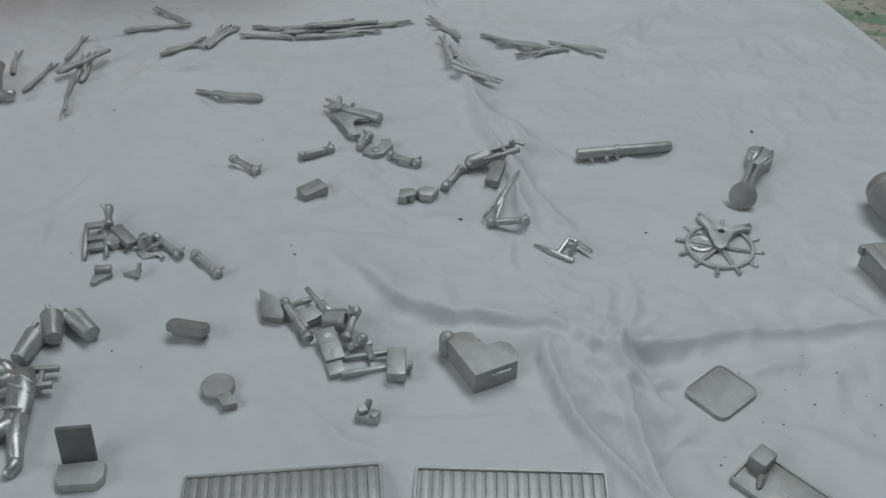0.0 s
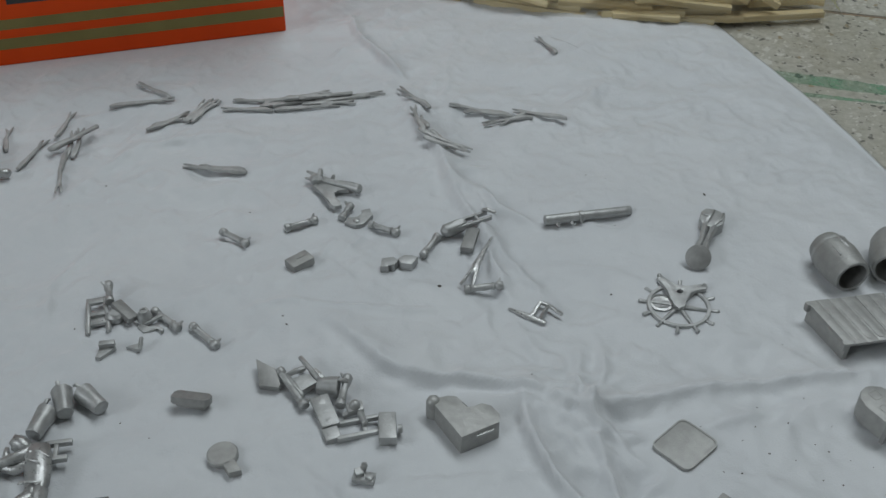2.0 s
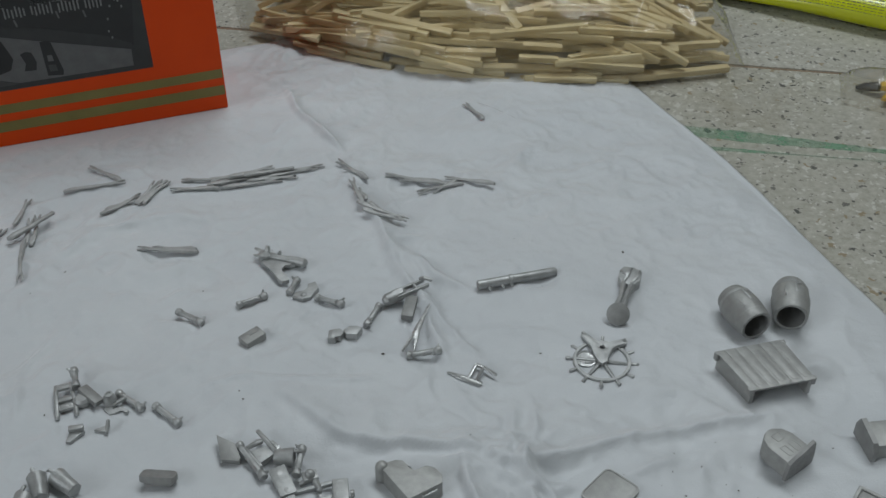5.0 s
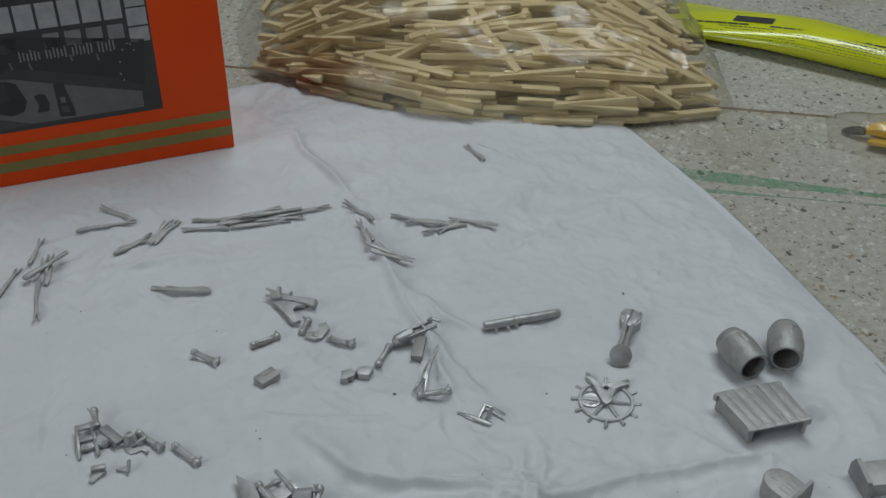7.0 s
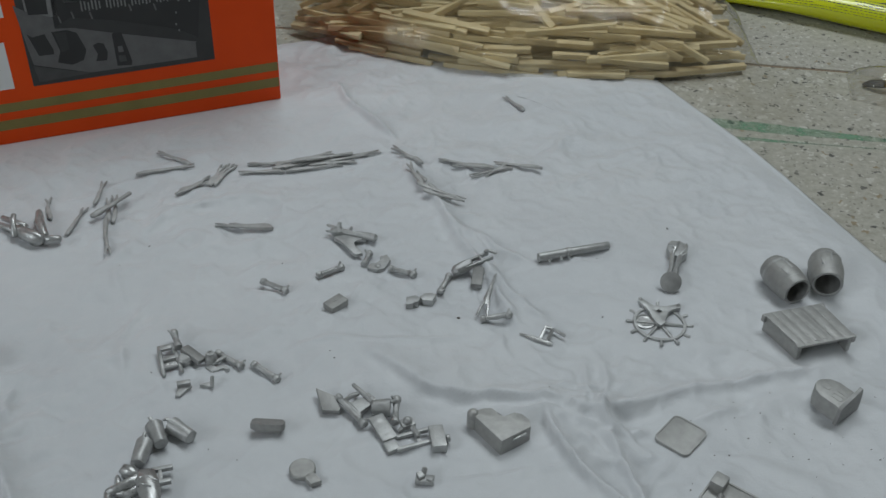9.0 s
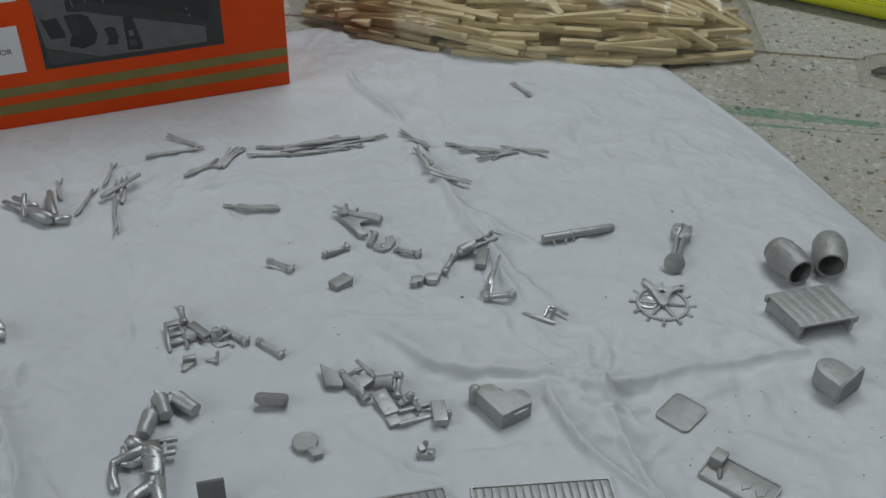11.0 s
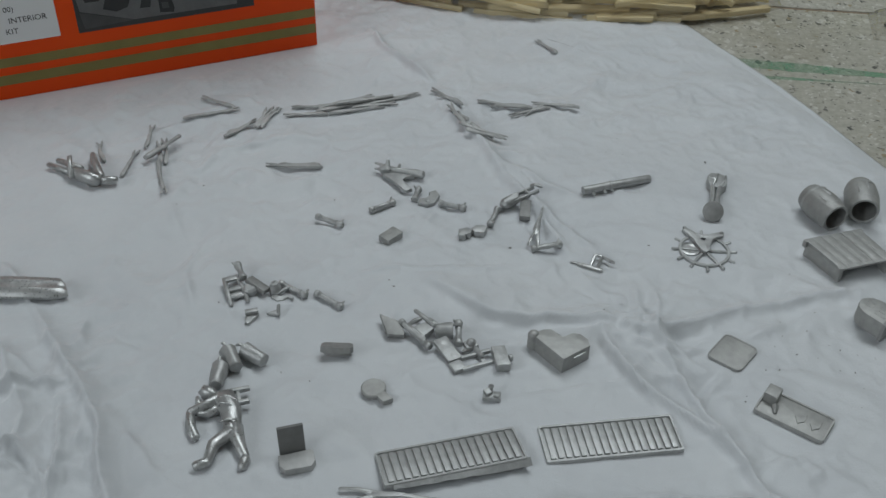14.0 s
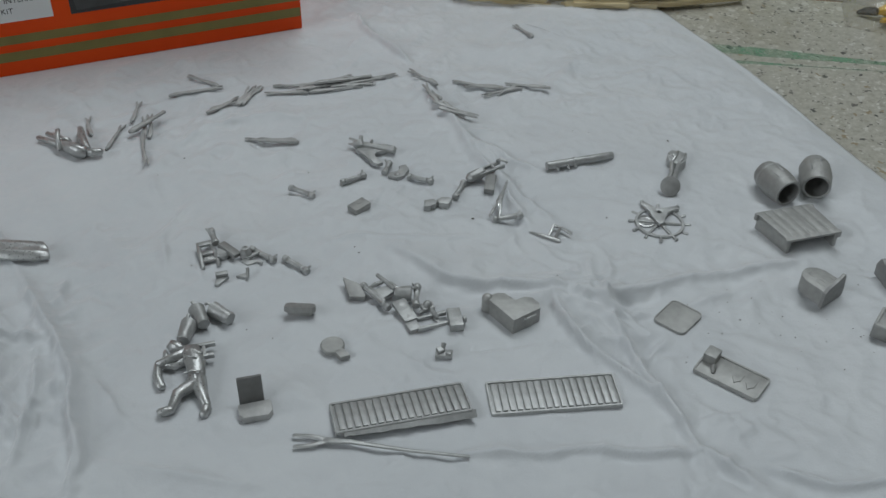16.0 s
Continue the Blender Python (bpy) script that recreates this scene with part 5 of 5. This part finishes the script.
# ---- barrels and crates ----
def barrel(x0, y0, x1, y1, label):
    """An open barrel lying down, its mouth at x0, y0."""
    ob = thing("cast_barrel", x0, y0, heading(x0, y0, x1, y1), label, "metal casting", "cast barrels", r=3)
    prof = [(4.35, 0), (4.55, 0.25), (4.62, 0.8), (4.95, 2.8), (5.25, 5.6), (5.3, 7.4), (5.0, 10.2), (4.4, 12.6), (4.1, 13.4), (3.5, 13.7)]
    bm = bmesh.new()
    n = 34
    inner = [(3.2, 11.8), (4.2, 7.0), (4.0, 2.5), (3.7, 0.1)]
    rings = [[bm.verts.new((z, r * math.cos(2 * math.pi * i / n) * (1 + 0.006 * (i % 3)), r * math.sin(2 * math.pi * i / n) + 4.8)) for i in range(n)] for r, z in inner[::-1][::-1] + prof]
    for a, b in zip(rings, rings[1:]):
        for i in range(n):
            bm.faces.new((a[i], a[(i + 1) % n], b[(i + 1) % n], b[i]))
    bm.faces.new(rings[0][::-1])
    bm.faces.new(rings[-1])
    rough_up(bm, 0.03, 61)
    part("shell", bm, MATTE, ob, smooth=50)
    for z, r in ((2.6, 4.86), (10.2, 4.96)):
        bm = bmesh.new()
        o = [((r + 0.10) * math.cos(2 * math.pi * i / n), (r + 0.10) * math.sin(2 * math.pi * i / n)) for i in range(n)]
        inn = [((r - 0.3) * math.cos(2 * math.pi * i / n), (r - 0.3) * math.sin(2 * math.pi * i / n)) for i in range(n)]
        ring(bm, o, inn, 0, 0.9)
        bmesh.ops.transform(bm, matrix=mm(z, 0, 4.8, 0, 0, 90), verts=bm.verts)
        part("hoop", bm, PEWTER, ob)
    for i in range(2):
        bm = bmesh.new()
        box(bm, 3.2, 0.5, 0.5, mm(5.4 + 1.8 * i, 2.4 - 3.1 * i, 9.15 + 0.55 * i, 4, 28 - 38 * i), 0.15)
        part("casting_mark", bm, PEWTER, ob)
    bm = bmesh.new()
    a = [(0.75 * math.cos(k * math.pi / 5), 0.75 * math.sin(k * math.pi / 5)) for k in range(10)]
    ring(bm, a, [(0.5 * p, 0.5 * q) for p, q in a], 0, 0.5)
    bmesh.ops.transform(bm, matrix=mm(9.6, -1.2, 9.5, 0, 0, 8), verts=bm.verts)
    part("bung", bm, PEWTER, ob)


barrel(106.7, -3.5, 103.1, 11.0, "hollow grey pewter barrel lying on its side, mouth open")
barrel(117.4, -0.6, 122.4, 14.0, "hollow grey pewter barrel lying beside another barrel")


def bench():
    ob = thing("cast_crate", 104.3, -18.4, 9, "grey pewter crate casting with a planked top and open front", "metal casting", z=rest(104.3, -18.4, 6) - 0.8)
    W, D, H = 17.4, 14.6, 5.8
    for x in (-W / 2 + 0.6, W / 2 - 0.6):
        bm = bmesh.new()
        box(bm, 1.2, D, H - 0.9, mm(x, 0, 0), 0.2)
        part("side_panel", bm, MATTE, ob)
    bm = bmesh.new()
    box(bm, W - 2.4, 1.1, H - 0.9, mm(0, D / 2 - 0.6, 0), 0.2)
    part("back_panel", bm, MATTE, ob)
    bm = bmesh.new()
    box(bm, W - 1.6, D - 0.4, 0.9, mm(0, -0.1, H - 1.3), 0.15)
    part("top", bm, MATTE, ob)
    left = -W / 2 - 0.3
    for i, w in enumerate((2.3, 2.9, 2.9, 2.9, 0.6, 3.2, 3.2)):
        bm = bmesh.new()
        box(bm, w - 0.06, D + 0.9 + rng.uniform(-0.1, 0.1), 0.55, mm(left + w / 2, 0, H - 0.48 + (-0.08 if i == 4 else rng.uniform(-0.02, 0.02))), 0.06)
        part("plank", bm, MATTE, ob, smooth=24)
        if i not in (0, 4):
            bm = bmesh.new()
            prism(bm, rounded(w * 0.66, D - 2.0, w * 0.3, 4), 0, 0.16, mm(left + w / 2, -0.4, H + 0.03), 0.05)
            part("raised_panel", bm, MATTE, ob, smooth=24)
        left += w
    for y in (-D / 2 + 0.3, D / 2 - 0.2):
        for x in (-W / 2 - 0.2, W / 2 + 0.2):
            bm = bmesh.new()
            box(bm, 1.2, 1.3, 2.4, mm(x, y, H - 2.3), 0.3)
            part("corner_lug", bm, MATTE, ob)


bench()
for piece in [o for o in bpy.data.objects if o.parent and o.parent.name == "cast_crate"]:
    for v in piece.data.vertices:  # the casting is skewed and wider at its back
        v.co.x = v.co.x * (1.04 + 4.5 * v.co.y) - 0.12 * v.co.y


def hood():
    ob = thing("arched_trunk", 99.6, -45.8, -60, "grey pewter trunk with an arched end and tall end plate", "metal casting", r=4)
    out = [(4.4, -4.4), (4.4, 4.4), (-1.5, 4.4), (-4.0, 3.4), (-5.4, 1.4), (-5.7, 0), (-5.4, -1.4), (-4.0, -3.4), (-1.5, -4.4)]
    bm = bmesh.new()
    prism(bm, out, 0, 5.6, None, 0.6)
    part("body", bm, MATTE, ob)
    bm = bmesh.new()
    vs = [bm.verts.new((4.4, y, z)) for y, z in ((-5.0, -0.2), (5.0, -0.2), (5.2, 3.0), (4.6, 7.4), (4.0, 8.6), (1.0, 7.4), (-3.4, 6.0), (-4.4, 5.2))]
    f = bm.faces.new(vs)
    ex = bmesh.ops.extrude_face_region(bm, geom=[f])
    for v in [g for g in ex["geom"] if isinstance(g, bmesh.types.BMVert)]:
        v.co.x += 1.0
    part("end_plate", bm, DULL, ob)
    bm = bmesh.new()
    for x, y, w, d in ((1.8, 1.6, 3.4, 2.0), (1.8, -1.4, 3.4, 2.0), (-2.6, 0.2, 2.6, 2.6)):
        ring(bm, [(a + x, b + y) for a, b in rounded(w, d, 0.4, 2)], [(a + x, b + y) for a, b in rounded(w - 0.5, d - 0.5, 0.3, 2)], 5.4, 5.7)
    part("raised_panel", bm, MATTE, ob)
    bm = bmesh.new()
    box(bm, 1.2, 1.6, 1.8, mm(-5.4, 1.2, 0), 0.3)
    part("lug", bm, MATTE, ob)
    ob.scale = (0.97, 0.96, 0.97)


hood()


def side_trunk():
    ob = thing("long_trunk", 120.2, -44.4, 2, "long grey pewter trunk with a shaped end", "metal casting", r=5)
    bm = bmesh.new()
    box(bm, 16, 8.0, 4.8, mm(9.4, 0, 0), 0.4)
    part("body", bm, MATTE, ob)
    bm = bmesh.new()
    vs = [bm.verts.new((0.2, y, z)) for y, z in ((-4.8, 0), (4.8, 0), (5.0, 3.6), (3.6, 6.6), (-3.6, 5.4), (-5.0, 3.4))]
    f = bm.faces.new(vs)
    ex = bmesh.ops.extrude_face_region(bm, geom=[f])
    for v in [g for g in ex["geom"] if isinstance(g, bmesh.types.BMVert)]:
        v.co.x += 1.3
    part("end_plate", bm, DULL, ob)


side_trunk()


def tray():
    ob = thing("open_tray", 113.8, -67.4, -42, "pewter tray casting with a sunken lid and open end", "metal casting", r=4)
    W, D, H = 12.5, 9.0, 4.4
    bm = bmesh.new()
    for y in (-D / 2 + 0.4, D / 2 - 0.4):
        box(bm, W, 0.8, H - 0.7, mm(0, y, 0), 0.15)
    box(bm, 0.8, D - 1.6, H - 0.7, mm(-W / 2 + 0.4, 0, 0), 0.15)
    part("wall", bm, MATTE, ob)
    bm = bmesh.new()
    box(bm, W, D, 0.6, mm(0, 0, H - 0.75), 0.15)
    part("lid", bm, MATTE, ob)
    bm = bmesh.new()
    ring(bm, rounded(W, D, 0.5, 2), rounded(W - 1.8, D - 1.8, 0.3, 2), H - 0.3, H + 0.35)
    part("rim", bm, MATTE, ob)


tray()


def half_bar(bm):
    prof = [(-4.0, 0), (4.0, 0), (4.3, 0.9), (3.2, 2.0), (1.6, 2.3), (1.2, 2.0), (-1.4, 2.05), (-1.8, 2.5), (-3.2, 2.2), (-4.3, 1.0)]
    rings = []
    for x, s, k in ((1.2, 0.55, 0.5), (0.2, 0.8, 0.85), (-1.8, 1.0, 1.0), (-12.0, 1.03, 1.05), (-26.0, 1.0, 0.95), (-42.0, 1.0, 1.0)):
        rings.append([bm.verts.new((x - 0.25 * y * (s < 1), y * s, z * k)) for y, z in prof])
    n = len(prof)
    for a, b in zip(rings, rings[1:]):
        for i in range(n):
            bm.faces.new((a[i], a[(i + 1) % n], b[(i + 1) % n], b[i]))
    bm.faces.new(rings[0])
    bm.faces.new(rings[-1][::-1])
    rough_up(bm, 0.07, 77)


loose("faceted_bar", half_bar, -126.0, -5.6, -9, "long faceted bright pewter bar lying on the cloth", material=BRIGHT, smooth=45, z=rest_line(-128, -5, -150, -1))


# ---- heap of castings in the middle ----
def heap():
    loose("thick_slab", lambda bm: prism(bm, [(-3.2, 4.8), (1.4, 2.2), (2.9, -1.8), (2.6, -2.8), (-1.8, -2.2)], 0.2, 2.0, None, 0.3), -34.5, -32.8, 0, "thick grey pewter slab with slanting sides", material=DULL, rx=14, z=rest(-34.5, -32.8, 2.5) + 0.5)
    ob = thing("cast_armchair", -27.0, -34.5, 0, "small grey pewter chair frame lying on its side", "metal casting", r=3)
    bm = bmesh.new()
    prism(bm, [(-2.7, 0.4), (0.2, -3.4), (3.6, -0.5), (1.4, 2.2)], 0.9, 2.5, None, 0.25)
    part("seat", bm, PEWTER, ob)
    bm = bmesh.new()
    limb(bm, [(-3.4, 1.5, 2.5), (-1.4, 2.6, 2.7), (0.4, 3.5, 2.6)], [0.6, 0.7, 0.6], 8)
    part("back_rail", bm, PEWTER, ob)
    for p in (((-3.6, 1.8, 2.4), (-1.6, -1.2, 2.4), (0.5, -4.2, 2.0)), ((-0.8, 6.9, 2.7), (1.6, 3.6, 2.6), (3.8, 0.5, 2.4))):
        bm = bmesh.new()
        limb(bm, p, [0.55, 0.7, 0.6], 8)
        part("side_rail", bm, PEWTER, ob)
    bm = bmesh.new()
    box(bm, 2.0, 3.4, 0.9, mm(3.3, 2.0, 1.6, 38), 0.15)
    part("arm_panel", bm, BRIGHT, ob)
    post(-32.3, -30.9, -25.4, -42.2, z=0.9)
    tub(-23.3, -36.2, -18.0, -36.8, "squat grey pewter bucket lying in a heap of castings", 4.8, 1.9, 2.4, 2.5)
    p = thing("relief_plate", -21.1, -43.9, 22, "oblong grey pewter plate with faint relief in a heap", "metal casting", r=3, z=rest(-21, -44) + 0.9, rx=4)
    bm = bmesh.new()
    box(bm, 4.1, 8.6, 1.5, None, 0.3)
    rough_up(bm, 0.05, 91)
    part("plate", bm, PEWTER, p, smooth=28)
    for y in (-3.0, 0.0, 2.4):
        bm = bmesh.new()
        lathe(bm, [(0.8, 0), (0.8, 0.15), (0.5, 0.2)], mm(0.1, y, 1.38), 12)
        part("raised_mark", bm, PEWTER, p)
    bm = bmesh.new()
    box(bm, 3.5, 3.4, 2.0, mm(-0.5, -6.0, -0.9), 0.35)
    part("end_block", bm, PEWTER, p)
    f = thing("twin_bar_frame", -14.0, -47.0, 14, "grey pewter frame of two parallel bars", "metal casting", r=3)
    for y in (-2.9, 1.2):
        bm = bmesh.new()
        box(bm, 9.8, 1.0, 1.3, mm(0.0, y, 0.1), 0.2)
        part("bar", bm, PEWTER, f)
    bm = bmesh.new()
    box(bm, 1.0, 3.8, 1.2, mm(1.4, -0.8, 0.2), 0.2)
    part("cross_bar", bm, PEWTER, f)
    b = thing("stepped_block", -7.4, -48.6, 2, "oblong grey pewter block with round marks on top", "metal casting", r=3)
    bm = bmesh.new()
    box(bm, 3.8, 7.4, 2.6, None, 0.3)
    rough_up(bm, 0.05, 33)
    part("block", bm, PEWTER, b, smooth=28)
    for y in (-0.8, 2.0):
        bm = bmesh.new()
        n = 16
        ring(bm, [(1.1 * math.cos(2 * math.pi * i / n), y + 1.1 * math.sin(2 * math.pi * i / n)) for i in range(n)], [(0.8 * math.cos(2 * math.pi * i / n), y + 0.8 * math.sin(2 * math.pi * i / n)) for i in range(n)], 2.5, 2.64)
        part("round_mark", bm, PEWTER, b)
    bm = bmesh.new()
    lathe(bm, [(1.0, 0), (1.0, 0.8), (0.6, 1.0)], mm(2.2, -0.4, 1.5, 0, 0, 90), 12)
    part("boss", bm, PEWTER, b)

    def valve(bm):
        box(bm, 3.6, 2.8, 1.6, mm(0, 0, 0.6, 15), 0.3)
        lathe(bm, [(1.1, 2.0), (1.3, 2.2), (1.2, 2.9), (0.8, 3.4), (0.3, 3.6)], None, 16)
        limb(bm, [(1.2, -1.0, 1.2), (2.0, -3.4, 0.9), (2.4, -4.2, 1.6)], [0.8, 0.7, 0.7], 8)
        limb(bm, [(-1.0, -1.0, 1.2), (-2.4, -1.8, 1.0)], [0.7, 0.5], 8)

    loose("valve_casting", valve, -14.6, -43.2, 0, "small pewter valve casting with a domed cap", z=rest(-14, -43) + 1.2)


heap()


# ---- crumbs on the cloth ----
def crumb(x, y, r):
    bm = bmesh.new()
    bmesh.ops.create_icosphere(bm, subdivisions=1, radius=r)
    rough_up(bm, r * 0.35, int(abs(x * 7 + y * 3)) + 1)
    bmesh.ops.scale(bm, vec=(1.3, 0.8, 0.6), verts=bm.verts)
    ob = part("dark_crumb", bm, DIRT)
    ob.matrix_basis = at(x, y, float(cloth_z(x, y)) + r * 0.3, rng.uniform(0, 180))
    return tagged(ob, "tiny dark crumb lying on the white cloth", "crumb", "crumbs")


for x, y, r in ((79.2, 37.2, 0.42), (4.4, -0.6, 0.42), (47.2, -3.6, 0.3), (-1.5, -79.6, 0.5)):
    crumb(x, y, r)
for i in range(46):
    a = rng.random()
    if a < 0.55:
        x, y = rng.gauss(84, 14), rng.gauss(-58, 14)
    else:
        x, y = rng.uniform(-120, 100), rng.uniform(-85, 60)
    crumb(x, y, rng.uniform(0.10, 0.26))
